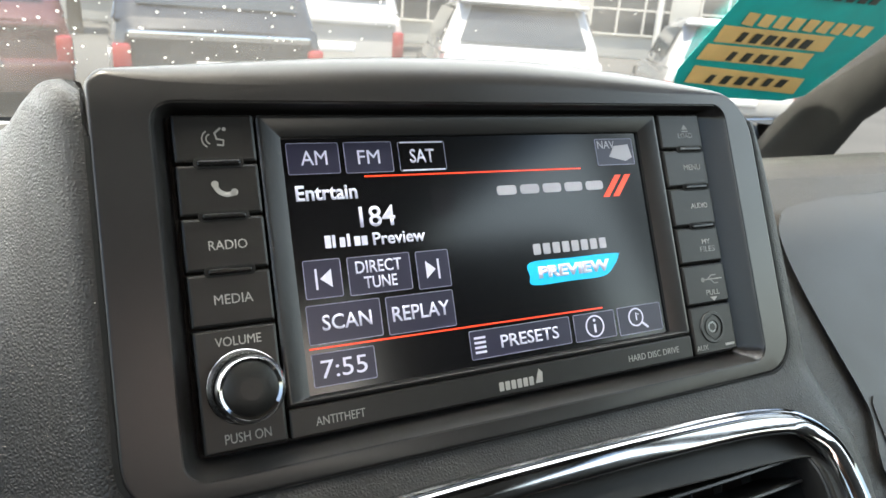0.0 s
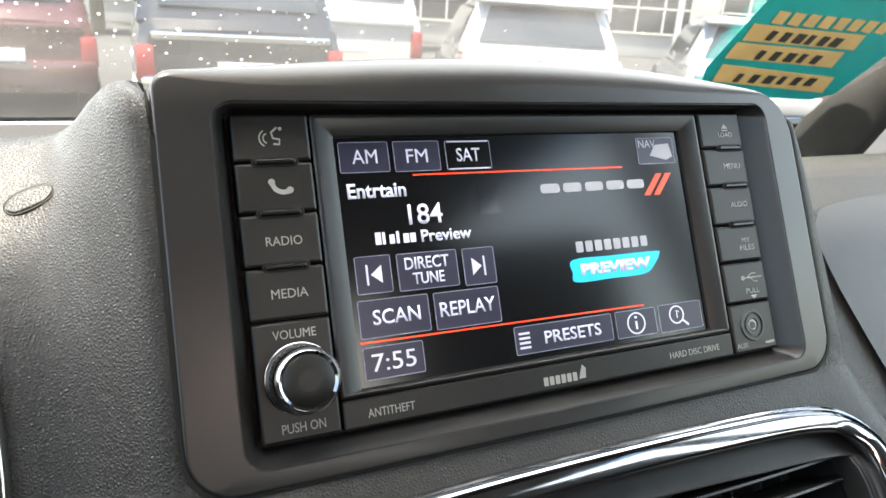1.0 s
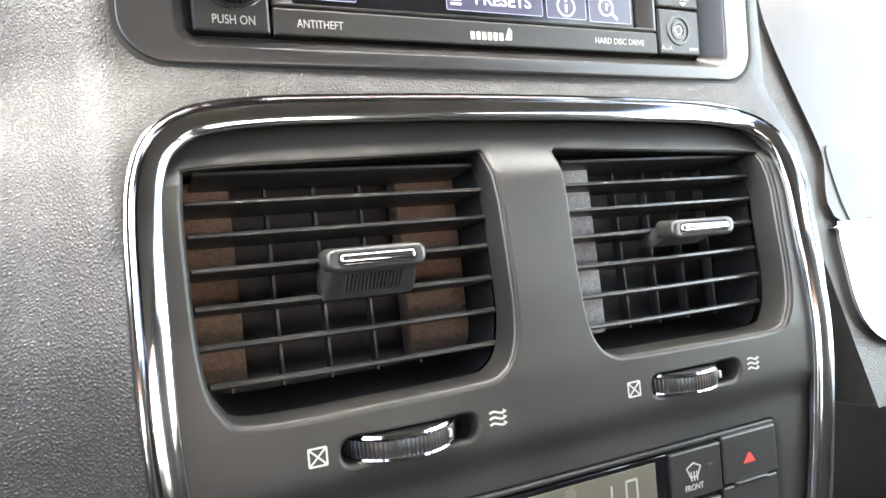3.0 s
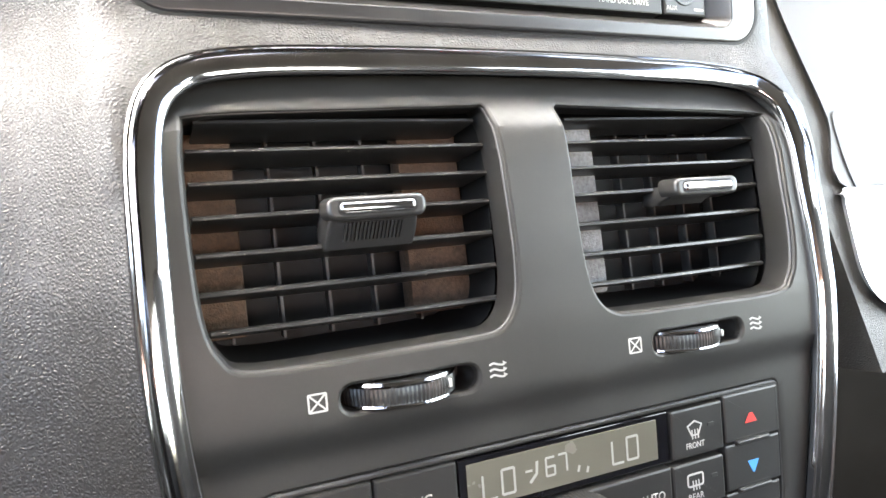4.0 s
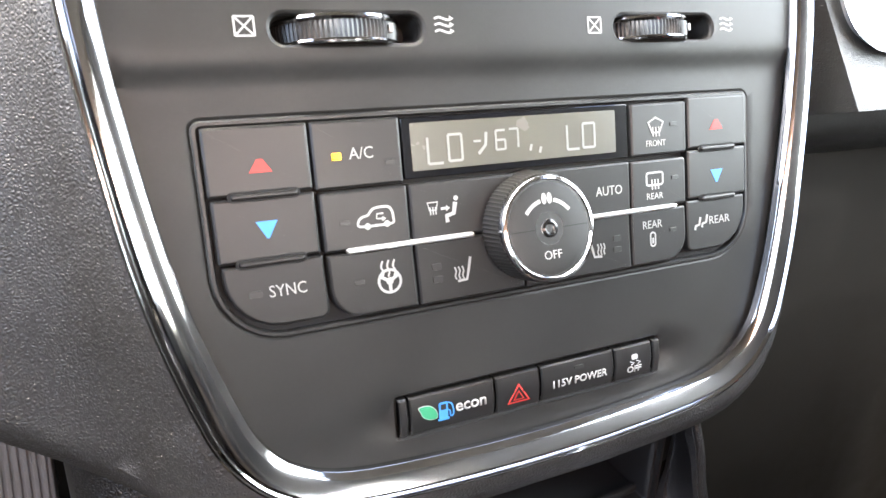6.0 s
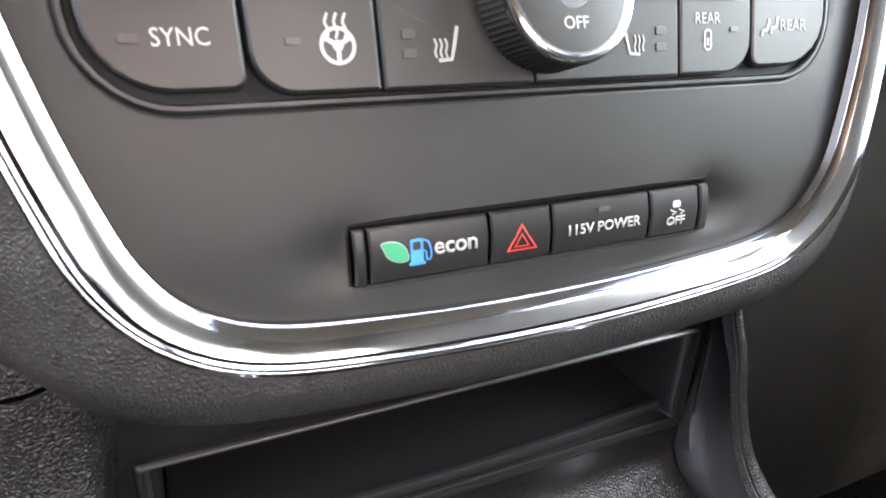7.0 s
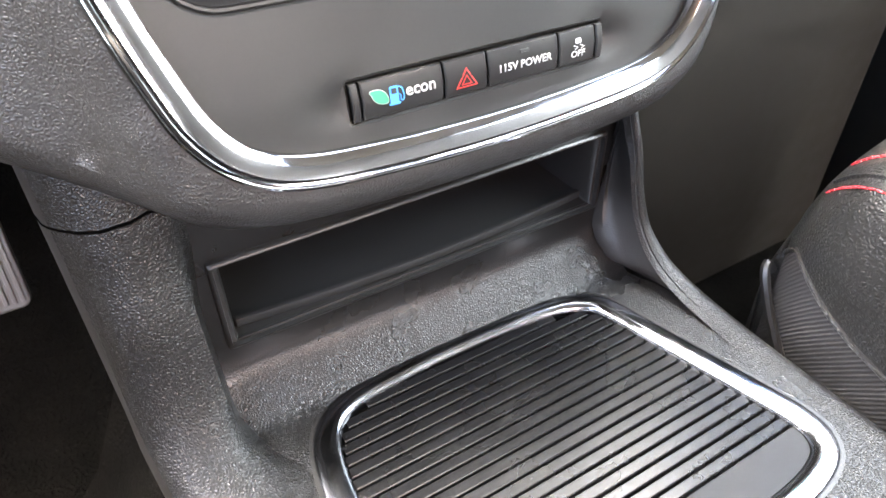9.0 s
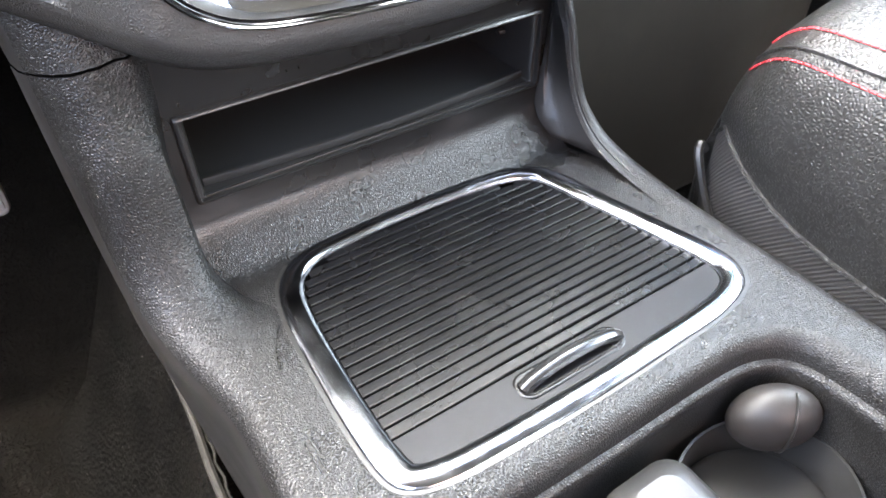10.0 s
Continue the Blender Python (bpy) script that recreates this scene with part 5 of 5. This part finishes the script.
vv = [[bm.verts.new((-800 + 1600 * i / gx, -2600 + 3300 * j / gy, 30 + 9 * noise.noise(Vector((i * .35, j * .3, 0))) + max(0, (j / gy - .87)) * 1900)) for j in range(gy + 1)] for i in range(gx + 1)]
for i in range(gx):
    for j in range(gy):
        bm.faces.new((vv[i][j], vv[i + 1][j], vv[i + 1][j + 1], vv[i][j + 1]))
part("carpet", bm, CARPET, floor)
edge_strip = thing("carpet_edge", "bound carpet edge beside the console", "carpet trim", Matrix())
BINDING = mat("worn grey binding tape", (.03, .027, .023), .8, spec=.3, grain=.6, grain_size=900, wear=.3, bump=.8, bump_size=1200)


def hem(i, out=0.0, up=0.0):
    """A point of the carpet's bound edge, beside the console."""
    return (-143 + 1.6 * math.sin(i * .55) - out, 170 - 14 * i, 243 + 3 * math.sin(i * .7) + up)


part("binding", tube([hem(i) for i in range(37)], 2.6, 7), BINDING, edge_strip)
part("stitch_cord", tube([hem(i * .5, -4.4 + 1.1 * math.sin(i * 1.9), -1.5) for i in range(73)], .8, 5), BINDING, edge_strip)
part("flap", loops_mesh([[hem(i, -3.6, -1.6), hem(i, 0, -.6), hem(i, 8, -8), hem(i, 26, -52), hem(i, 70, -150), hem(i, 120, -212)] for i in range(37)], closed=False), CARPET, edge_strip)

pedal = thing("accelerator_pedal", "grey ribbed accelerator pedal above the carpet", "pedal", Matrix.Translation((-.232, .2, .322)) @ Matrix.Rotation(radians(-25), 4, 'X'))
PEDAL = mat("grey rubber", (.075, .07, .068), .6, grain=.15, wear=.2, bump=.3, bump_size=900)
part("pad", slab(rrect(-33, -44, 33, 44, 7, 5), 0, 9, 2), PEDAL, pedal)
for i in range(11):
    x = -28 + i * 5.6
    part("rib", slab(rrect(x - 1.5, -39, x + 1.5, 39, 1, 2), -1.6, 1, .5), PEDAL, pedal)
part("arm", box(-7, 8, 40, 7, 20, 240, 2), BLACK, pedal)

FABRIC = mat("grey woven side fabric", (.035, .034, .035), .7, spec=.3, grain=.4, grain_size=1100, wear=.1, weave=160)
THREAD = mat("red thread", (.5, .03, .04), .6, grain=.1)
seat = thing("passenger_seat", "black leather passenger seat with red stitching", "seat", Matrix.Translation((.002, -.053, .018)))


def seat_section(y):
    """Cross-section of the cushion at y: up the console side, over the edge and across the top."""
    f = min(1, max(0, (-74 - y) / 46))
    rise = math.sin(f * math.pi / 2) ** .7
    zb = 322 + 58 * math.exp(min(0, (84 + y) / 40))
    lift = 10 * min(1, max(0, (-100 - y) / 110))
    x0 = 197
    pts = [(x0 + 10, 180), (x0 + 3, (180 + zb) / 2), (x0, zb), (x0 - 1, (zb + 412) / 2 + 4), (x0 + 5, 419), (x0 + 22, 437 + lift * .4), (x0 + 60, 450 + lift * .8), (x0 + 110, 456 + lift), (x0 + 200, 454 + lift), (x0 + 330, 458 + lift), (x0 + 390, 425), (x0 + 420, 300), (x0 + 420, 180)]
    shrunk = [(x + 22 * (1 - rise) * (1 if x < 400 else -1), 240 + (z - 240) * (.78 + .22 * rise)) for x, z in pts]
    return [(x, y, z) for x, z in smooth_line(shrunk, 6)]


ys = [-74, -75, -77, -80, -84, -89, -95, -102, -110, -122, -138, -158, -180, -205, -235, -270, -330, -420, -560]
secs = [seat_section(y) for y in ys]
part("cushion", loops_mesh([q[12:] for q in secs], closed=False), LEATHER, seat)
part("side_panel", loops_mesh([q[:13] for q in secs], closed=False), FABRIC, seat, "grey woven side panel")
part("front_panel", loops_mesh([[p for p in secs[0]], [(x, -66, 190 + (z - 190) * .8) for x, y, z in secs[0]], [(x, -80, 180) for x, y, z in secs[0]]], closed=False), LEATHER, seat)
part("side_piping", tube([(q[12][0] - .5, q[12][1], q[12][2]) for q in secs], 1.5, 6), LEATHER, seat)


def stitch_row(k):
    pts = [Vector(q[k]) for q in secs[4:]]
    d = [0]
    for a, b in zip(pts, pts[1:]):
        d.append(d[-1] + (b - a).length)
    bm = bmesh.new()
    for q in range(int(d[-1] / 4.6)):
        ends = []
        for run_at in (q * 4.6, q * 4.6 + 3.7):
            for i in range(len(d) - 1):
                if d[i] <= run_at <= d[i + 1]:
                    ends.append(pts[i].lerp(pts[i + 1], (run_at - d[i]) / (d[i + 1] - d[i])) + Vector((-.5, 0, .5)))
                    break
        if len(ends) == 2:
            tube(ends, .7, 5, bm=bm)
    tagged(part("stitching", bm, THREAD, seat, "red thread stitching"), kind="stuff")


stitch_row(25)
stitch_row(30)
part("welt", tube([Vector(q[27]) for q in secs[4:]], 1.5, 6), LEATHER, seat)
part("backrest", box(190, -760, 330, 600, -620, 1050, 50, seg=4), LEATHER, seat)
part("seat_trim", tube(smooth_line([(210, -74, 340), (206, -72, 345), (202, -76, 338), (200, -88, 318), (198, -108, 292), (197, -130, 268)], 4), 3.2, 8), BLACK, seat)
driver = thing("driver_seat", "black leather driver seat", "seat", Matrix())
part("cushion", box(-640, -1000, 180, -240, -480, 440, 50, seg=4), LEATHER, driver)
part("backrest", box(-640, -1150, 380, -240, -1000, 1050, 50, seg=4), LEATHER, driver)

# ---- the cabin round the camera ----
cabin = thing("cabin_shell", "car doors, pillars and headliner round the seats", "car body", Matrix(), kind="structure")
part("roof", box(-700, -2600, 1345, 700, -215, 1385, 15), HEADLINER, cabin)
PILLAR = mat("matte black pillar trim", (.009, .0092, .0088), .75, spec=.15, grain=.1, wear=.1)
LOWER = mat("dark trim below the dash", (.026, .0215, .0175), .55, spec=.25, grain=.15, wear=.25, bump=.3, bump_size=600)
for sg in (-1, 1):
    part("door_panel", box(sg * 800 - 25, -2600, 0, sg * 800 + 25, 640, 800 if sg < 0 else 690, 15), GRAIN_DASH, cabin)
    part("door_pillar", tube([(sg * 780, -700, 780), (sg * 715, -720, 1350)], 45, 10), HEADLINER, cabin)
    part("rear_pillar", tube([(sg * 780, -2500, 780), (sg * 715, -2450, 1350)], 70, 10), HEADLINER, cabin)
    part("windscreen_pillar", tube([(sg * 640, 430, 770), (sg * 735, 368, 910), (sg * 790, 290, 975), (sg * 800, 100, 1110), (sg * 720, -240, 1350)], 44, 12), PILLAR, cabin)
part("tailgate", box(-830, -2650, 0, 830, -2600, 850, 15), GRAIN_DASH, cabin)
# unseen block, added to keep rear light off the vent panel's left
part("rear_panel", box(-830, -2650, 850, -40, -2600, 1110, 10), GRAIN_DASH, cabin)
part("firewall", box(-800, 640, 0, 800, 680, 880, 10), LOWER, cabin)
glove = thing("lower_glove_box", "dark brown-grey lower glove box under the dash", "glove box", Matrix())
part("door", box(215, 100, 25, 730, 200, 580, 25, seg=4), LOWER, glove)
part("side_cover", box(150, 130, 10, 730, 420, 560, 14, seg=3), LOWER, glove)

# windscreen with its sticker
A, B = Vector((0, 390, 903)), Vector((0, -180, 1303))
SLOPE = (B - A).normalized()
OUTW = Vector((0, SLOPE.z, -SLOPE.y))
WIND = mat("clear glass", (1, 1, 1), .0, trans=1.0, spec=.5)
screen_pane = thing("windshield", "clear windshield with fine droplets", "window", Matrix(), kind="structure")
bm = bmesh.new()
corners = [A + Vector((x, 0, 0)) + SLOPE * s + OUTW * q for q in (0, 5) for x, s in ((-740, -30), (740, -30), (740, 700), (-740, 700))]
cv = [bm.verts.new(c) for c in corners]
for f in ((0, 1, 2, 3), (7, 6, 5, 4), (0, 4, 5, 1), (1, 5, 6, 2), (2, 6, 7, 3), (3, 7, 4, 0)):
    bm.faces.new([cv[k] for k in f])
pane_ob = part("pane", bm, WIND, screen_pane, smooth=0)
pane_ob.visible_shadow = False
# a thin pale film added outside the glass to imitate the veil of glare
FILM = bpy.data.materials.new("haze film")
FILM.use_nodes = True
fn, fl = FILM.node_tree.nodes, FILM.node_tree.links
clear, haze, blend, spots = fn.new("ShaderNodeBsdfTransparent"), fn.new("ShaderNodeBsdfTranslucent"), fn.new("ShaderNodeMixShader"), fn.new("ShaderNodeTexNoise")
haze.inputs["Color"].default_value = (.8, .78, .74, 1)
spots.inputs["Scale"].default_value = 9
spots.inputs["Detail"].default_value = 8
amount = fn.new("ShaderNodeMapRange")
amount.inputs["From Min"].default_value, amount.inputs["From Max"].default_value = .3, .7
amount.inputs["To Min"].default_value, amount.inputs["To Max"].default_value = .04, .12
fl.new(spots.outputs["Fac"], amount.inputs["Value"])
fl.new(amount.outputs[0], blend.inputs[0])
fl.new(clear.outputs[0], blend.inputs[1])
fl.new(haze.outputs[0], blend.inputs[2])
fl.new(blend.outputs[0], fn["Material Output"].inputs["Surface"])
bm = bmesh.new()
bm.faces.new([bm.verts.new(A + Vector((x, 0, 0)) + SLOPE * s + OUTW * 5.3) for x, s in ((-735, -25), (735, -25), (735, 695), (-735, 695))])
film_ob = part("dust_film", bm, FILM, screen_pane, "thin added film giving the glass a glare haze", smooth=0)
film_ob.visible_shadow = False
rng = random.Random(4)
bm = bmesh.new()
for i in range(420):
    x, s, r = rng.uniform(-300, 20) if i % 4 else rng.uniform(-300, 400), rng.uniform(30, 260), rng.choice((.5, .7, .9, 1.3))
    c = A + Vector((x, 0, 0)) + SLOPE * s + OUTW * 5.5
    ring = [bm.verts.new(c + Vector((r * math.cos(a), 0, 0)) + SLOPE * r * 1.2 * math.sin(a)) for a in [2 * math.pi * k / 7 for k in range(7)]]
    tip = bm.verts.new(c + OUTW * r * .7)
    for k in range(7):
        bm.faces.new((ring[k], ring[(k + 1) % 7], tip))
tagged(part("droplets", bm, paint("bright droplet", (.8, .82, .84), .1), screen_pane), kind="stuff")

sticker = thing("window_sticker", "teal dealer sticker inside the windshield", "sticker", Matrix())
TEAL = mat("teal vinyl", (.0, .34, .33), .5, grain=.05, wear=.1, emit=(.0, .34, .33), emit_strength=.0)
TAN = mat("tan vinyl", (.62, .42, .17), .5, wear=.08)
INK = mat("dark ink", (.03, .035, .03), .5)


def on_glass(x, s):
    return A + Vector((x, 0, 0)) + SLOPE * s - OUTW * 4


def glass_patch(name, pts, material, parent, lift=0.0):
    bm = bmesh.new()
    top = [bm.verts.new(on_glass(*p) - OUTW * (lift + .4)) for p in pts]
    low = [bm.verts.new(on_glass(*p) - OUTW * lift) for p in pts]
    bm.faces.new(top), bm.faces.new(low[::-1])
    for i in range(len(pts)):
        bm.faces.new((top[i], low[i], low[(i + 1) % len(pts)], top[(i + 1) % len(pts)]))
    return part(name, bm, material, parent, smooth=0)


glass_patch("vinyl", [(428, 60), (430, 200), (438, 300), (700, 300), (690, 120), (672, 22), (640, 12), (450, 20)], TEAL, sticker)
glass_patch("tan_strip", [(438, 124), (612, 119), (618, 97), (442, 102)], TAN, sticker, 1)
glass_patch("tan_strip", [(438, 99), (608, 93), (614, 69), (440, 77)], TAN, sticker, 1)
glass_patch("tan_strip", [(446, 68), (637, 53), (646, 26), (452, 42)], TAN, sticker, 1)
for k in range(9):
    x = 456 + k * 23
    glass_patch("script_bar", [(x, 142 - k * .5), (x + 17, 141 - k * .5), (x + 19, 125 - k * .5), (x + 2, 127 - k * .5)], TAN, sticker, 1)
for s_top, a, b, n in ((118, 470, 590, 6), (91, 480, 590, 5), (56, 480, 620, 6)):
    for k in range(n):
        x = a + (b - a) * k / n
        w = 9 + 5 * ((k * 7) % 3) / 2
        glass_patch("ink_bar", [(x, s_top - k * .8), (x + w, s_top - 1 - k * .8), (x + w, s_top - 14 - k * .8), (x, s_top - 13 - k * .8)], INK, sticker, 2)
for k in range(6):
    x = 512 + k * 19
    glass_patch("title_bar", [(x, 180), (x + 12, 180), (x + 12, 166), (x, 166)], INK, sticker, 2)

# area lamps added at the window openings; they brighten the cabin beyond the sky's own light
def window_lamp(name, eye, target, sx, sy, watts, color):
    lamp = new(name, bpy.data.lights.new(name, 'AREA'))
    lamp.data.shape = 'RECTANGLE'
    lamp.data.size, lamp.data.size_y, lamp.data.energy, lamp.data.color = sx, sy, watts, color
    lamp.matrix_world = look(eye, target)
    return lamp


window_lamp("daylight_driver_window", (-.74, -.1, 1.04), (0, -.08, .7), .6, .42, .65, (1.0, .94, .9))
# extra fill lamp, added to lift the surround's upper left shoulder
window_lamp("daylight_windshield_driver", (-.46, .23, 1.015), (-.17, .03, .86), .45, .16, .45, (.97, .99, 1.0))
window_lamp("daylight_passenger_window", (.74, -1.1, 1.0), (0, -.9, .6), 2.1, .62, 3.5, (.86, .96, 1.0))
# added orange lamp, for warm reflections in the screen and keys
window_lamp("daylight_rear_window", (.1, -2.5, 1.2), (.1, 0, .75), 1.3, .27, 1.1, (1.0, .56, .36))
window_lamp("daylight_windshield", (-.05, .1, 1.1), (-.05, .02, .6), 1.1, .3, 1.6, (.95, .98, 1.0))

# ---- outside: a car park with a row of cars, trees and a building, tilted and set out to fit the camera's view; metres, in the ground's own frame ----
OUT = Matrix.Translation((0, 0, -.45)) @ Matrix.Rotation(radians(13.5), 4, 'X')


def metres(bm):
    bmesh.ops.scale(bm, vec=(1000, 1000, 1000), verts=bm.verts)
    return bm


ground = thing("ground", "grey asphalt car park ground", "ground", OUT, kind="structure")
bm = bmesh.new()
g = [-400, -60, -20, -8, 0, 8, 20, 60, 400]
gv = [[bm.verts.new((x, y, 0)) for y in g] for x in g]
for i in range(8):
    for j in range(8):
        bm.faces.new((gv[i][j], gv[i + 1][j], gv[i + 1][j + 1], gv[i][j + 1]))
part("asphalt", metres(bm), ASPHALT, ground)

CAR_GLASS = mat("tinted car glass", (.02, .025, .03), .06, coat=.5)
TYRE = mat("tyre rubber", (.02, .02, .02), .8, grain=.1)
RIM = mat("alloy rim", (.5, .5, .52), .3, .9)
TAIL = mat("red tail lamp", (.2, .012, .012), .15, coat=.5)
LAMP_CLEAR = mat("clear lamp", (.8, .8, .8), .1, coat=.5)


def car_paint(name, c, metal=0.0):
    return mat(name, c, .25, metal, coat=1.0, wear=.04, wear_size=3)


def car(name, label, category, at, paint_mat, w=1.9, h=1.8, length=4.7, bar=None, pickup=False, heading=0.0):
    """A car seen from behind: body, greenhouse, glass, lamps, bumper and wheels."""
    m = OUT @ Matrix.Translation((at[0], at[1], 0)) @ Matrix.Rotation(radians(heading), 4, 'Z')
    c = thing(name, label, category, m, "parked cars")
    belt = h * .6
    secs = []
    for y, zt, k in ((0, belt * .92, .9), (.06, belt, .97), (.5, belt + .02, 1), (length * .6, belt, 1), (length * .72, belt * .92, .99), (length * .95, belt * .78, .94), (length, belt * .6, .85)):
        secs.append([(x * k * w / 2, y, z) for x, z in ((-.96, .28), (-1, .5), (-1, zt * .75), (-.95, zt * .95), (-.85, zt), (0, zt + .02), (.85, zt), (.95, zt * .95), (1, zt * .75), (1, .5), (.96, .28))])
    part("body", metres(loops_mesh(secs, closed=False, cap_first=True, cap_last=True)), paint_mat, c)
    y0, y1 = (1.75, 3.3) if pickup else (.1, length * .6)
    rows = []
    for f, zz in ((0, belt - .02), (.25, belt + .12), (.8, h - .1), (.93, h - .03), (1, h)):
        ins = .05 + .25 * f ** 1.6
        rows.append([(x * MM, y * MM, zz) for x, y in rrect(-(w / 2 - ins) * 1000, (y0 + .3 * f) * 1000, (w / 2 - ins) * 1000, (y1 - .7 * f) * 1000, 180, 5)])
    part("greenhouse", metres(loops_mesh(rows, cap_last=True)), paint_mat, c)
    f0, f1 = .2, .84

    def rear(x, f):
        return (x * (w / 2 - .16 - .22 * f), y0 + .3 * f - .02, belt + (h - belt) * f - .02)
    bm = loops_mesh([[rear(x, f) for x in (-.95, -.5, 0, .5, .95)] for f in (f0, .5, f1)], closed=False)
    part("rear_window", metres(bm), CAR_GLASS, c)
    for sg in (-1, 1):
        bm = loops_mesh([[(sg * (w / 2 - .035 - .25 * f ** 1.6), y0 + .35 + (y1 - y0 - .9) * q, belt + (h - belt) * f) for q in (0, .5, 1)] for f in (.18, .5, .8)], closed=False)
        part("side_window", metres(bm), CAR_GLASS, c)
        part("tail_lamp", metres(box(sg * (w / 2 - .1) - .08, -.04, belt * .5, sg * (w / 2 - .1) + .08, .12, belt * .8, .03)), TAIL, c)
        for yy in (.85, length - .9):
            wheel = part("wheel", metres(tube([(sg * (w / 2 - .22), yy, .34), (sg * (w / 2 + .0), yy, .34)], .34, 20)), TYRE, c)
            part("rim", metres(tube([(sg * (w / 2 - .02), yy, .34), (sg * (w / 2 + .015), yy, .34)], .2, 12)), RIM, wheel)
    part("bumper", metres(box(-w * .48, -.1, .36, w * .48, .08, .6, .05)), bar or paint_mat, c)
    part("plate", metres(box(-.26, -.13, belt * .62 - .06, .26, -.09, belt * .62 + .06, .01)), LAMP_CLEAR, c)
    part("trim_bar", metres(box(-w * .42, -.04, belt * .84, w * .42, .02, belt * .91, .02)), bar or paint_mat, c)
    if not pickup:
        part("spoiler", metres(box(-w * .38, y0 + .12, h - .1, w * .38, y0 + .4, h - .05, .03)), paint_mat, c)
    return c


WHITE_CAR = car_paint("white car paint", (.34, .345, .35))
BLACK_CAR = car_paint("black car paint", (.015, .016, .018))
RED_CAR = car_paint("dark red car paint", (.06, .012, .012))
BRIGHT = mat("bright trim", (.6, .61, .63), .15, 1.0)
# places, heights and headings chosen to fit the camera's view
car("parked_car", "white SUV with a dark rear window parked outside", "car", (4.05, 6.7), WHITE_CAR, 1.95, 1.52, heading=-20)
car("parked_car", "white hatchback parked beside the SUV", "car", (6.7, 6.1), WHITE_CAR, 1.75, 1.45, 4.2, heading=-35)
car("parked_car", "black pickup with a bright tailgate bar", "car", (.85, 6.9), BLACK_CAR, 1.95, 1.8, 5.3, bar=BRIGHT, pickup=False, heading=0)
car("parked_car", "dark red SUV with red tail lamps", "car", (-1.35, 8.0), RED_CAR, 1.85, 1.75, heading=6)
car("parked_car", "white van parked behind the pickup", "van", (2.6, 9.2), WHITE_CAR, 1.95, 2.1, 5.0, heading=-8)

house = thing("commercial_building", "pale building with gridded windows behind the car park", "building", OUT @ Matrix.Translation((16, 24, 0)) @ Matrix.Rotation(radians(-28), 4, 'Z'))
STUCCO = mat("pale wall", (.42, .415, .4), .9, grain=.05, grain_size=8, wear=.08, wear_size=.6)
part("wall", metres(box(-22, 0, 0, 22, 12, 6.4, .05)), STUCCO, house)
part("roof", metres(box(-22.5, -.5, 6.4, 22.5, 12.4, 6.8, .05)), SILVER, house)
for fl in range(2):
    for i in range(10):
        x = -20 + i * 4.3
        win = part("window", metres(box(x, -.06, .9 + fl * 2.9, x + 3.2, .05, 2.9 + fl * 2.9, .02)), CAR_GLASS, house)
        for q in range(4):
            part("mullion", metres(box(x + q * 1.05, -.12, .9 + fl * 2.9, x + q * 1.05 + .07, -.04, 2.9 + fl * 2.9)), STUCCO, win, smooth=0)
        for q in range(3):
            part("mullion", metres(box(x, -.12, .9 + fl * 2.9 + q * .95, x + 3.2, -.04, .97 + fl * 2.9 + q * .95)), STUCCO, win, smooth=0)
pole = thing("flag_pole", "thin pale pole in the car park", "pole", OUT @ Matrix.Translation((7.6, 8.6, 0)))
part("shaft", metres(tube([(0, 0, 0), (0, 0, 6)], .05, 10)), STUCCO, pole)

LEAF = mat("green leaves", (.06, .08, .03), .6, grain=.3, grain_size=6, wear=.2, wear_size=1.2)
BARK = mat("bark", (.12, .09, .06), .9, grain=.3, grain_size=20, bump=.5, bump_size=30)


def tree(at, h, seed):
    r = random.Random(seed)
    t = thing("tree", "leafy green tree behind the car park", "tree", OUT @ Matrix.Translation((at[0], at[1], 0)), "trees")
    bm = tube([(0, 0, 0), (.05, 0, h * .25), (.1, .05, h * .5), (.1, .1, h * .85)], [.22, .17, .12, .03], 9)
    for i in range(7):
        a = i * 2.4
        z = h * (.35 + .06 * i)
        tube([(0, 0, z), (math.cos(a) * h * .14, math.sin(a) * h * .14, z + h * .1), (math.cos(a) * h * .26, math.sin(a) * h * .26, z + h * .16)], [.08, .05, .02], 6, bm=bm)
    part("trunk", metres(bm), BARK, t)
    bm = bmesh.new()
    hubs = [Vector((math.cos(i * 2.4) * h * .2 * r.uniform(.3, 1.2), math.sin(i * 2.4) * h * .2 * r.uniform(.3, 1.2), h * (.42 + .045 * i))) for i in range(13)]
    for k in range(1500):
        c = r.choice(hubs) + Vector((r.gauss(0, 1), r.gauss(0, 1), r.gauss(0, .8))) * h * .07
        s = h * r.uniform(.012, .03)
        u = Vector((r.gauss(0, 1), r.gauss(0, 1), r.gauss(0, 1))).normalized()
        v = u.orthogonal().normalized()
        w2 = u.cross(v)
        bm.faces.new([bm.verts.new(c + q) for q in (v * s * 1.6, w2 * s, -v * s * 1.6, -w2 * s)])
    part("crown", metres(bm), LEAF, t, smooth=0)


for at, h, sd in (((3.5, 19), 7.5, 1), ((6.2, 22), 8.5, 2), ((-1, 24), 8, 3), ((9, 30), 9, 4), ((-6, 22), 8, 5), ((1.2, 30), 9, 6)):
    tree(at, h, sd)
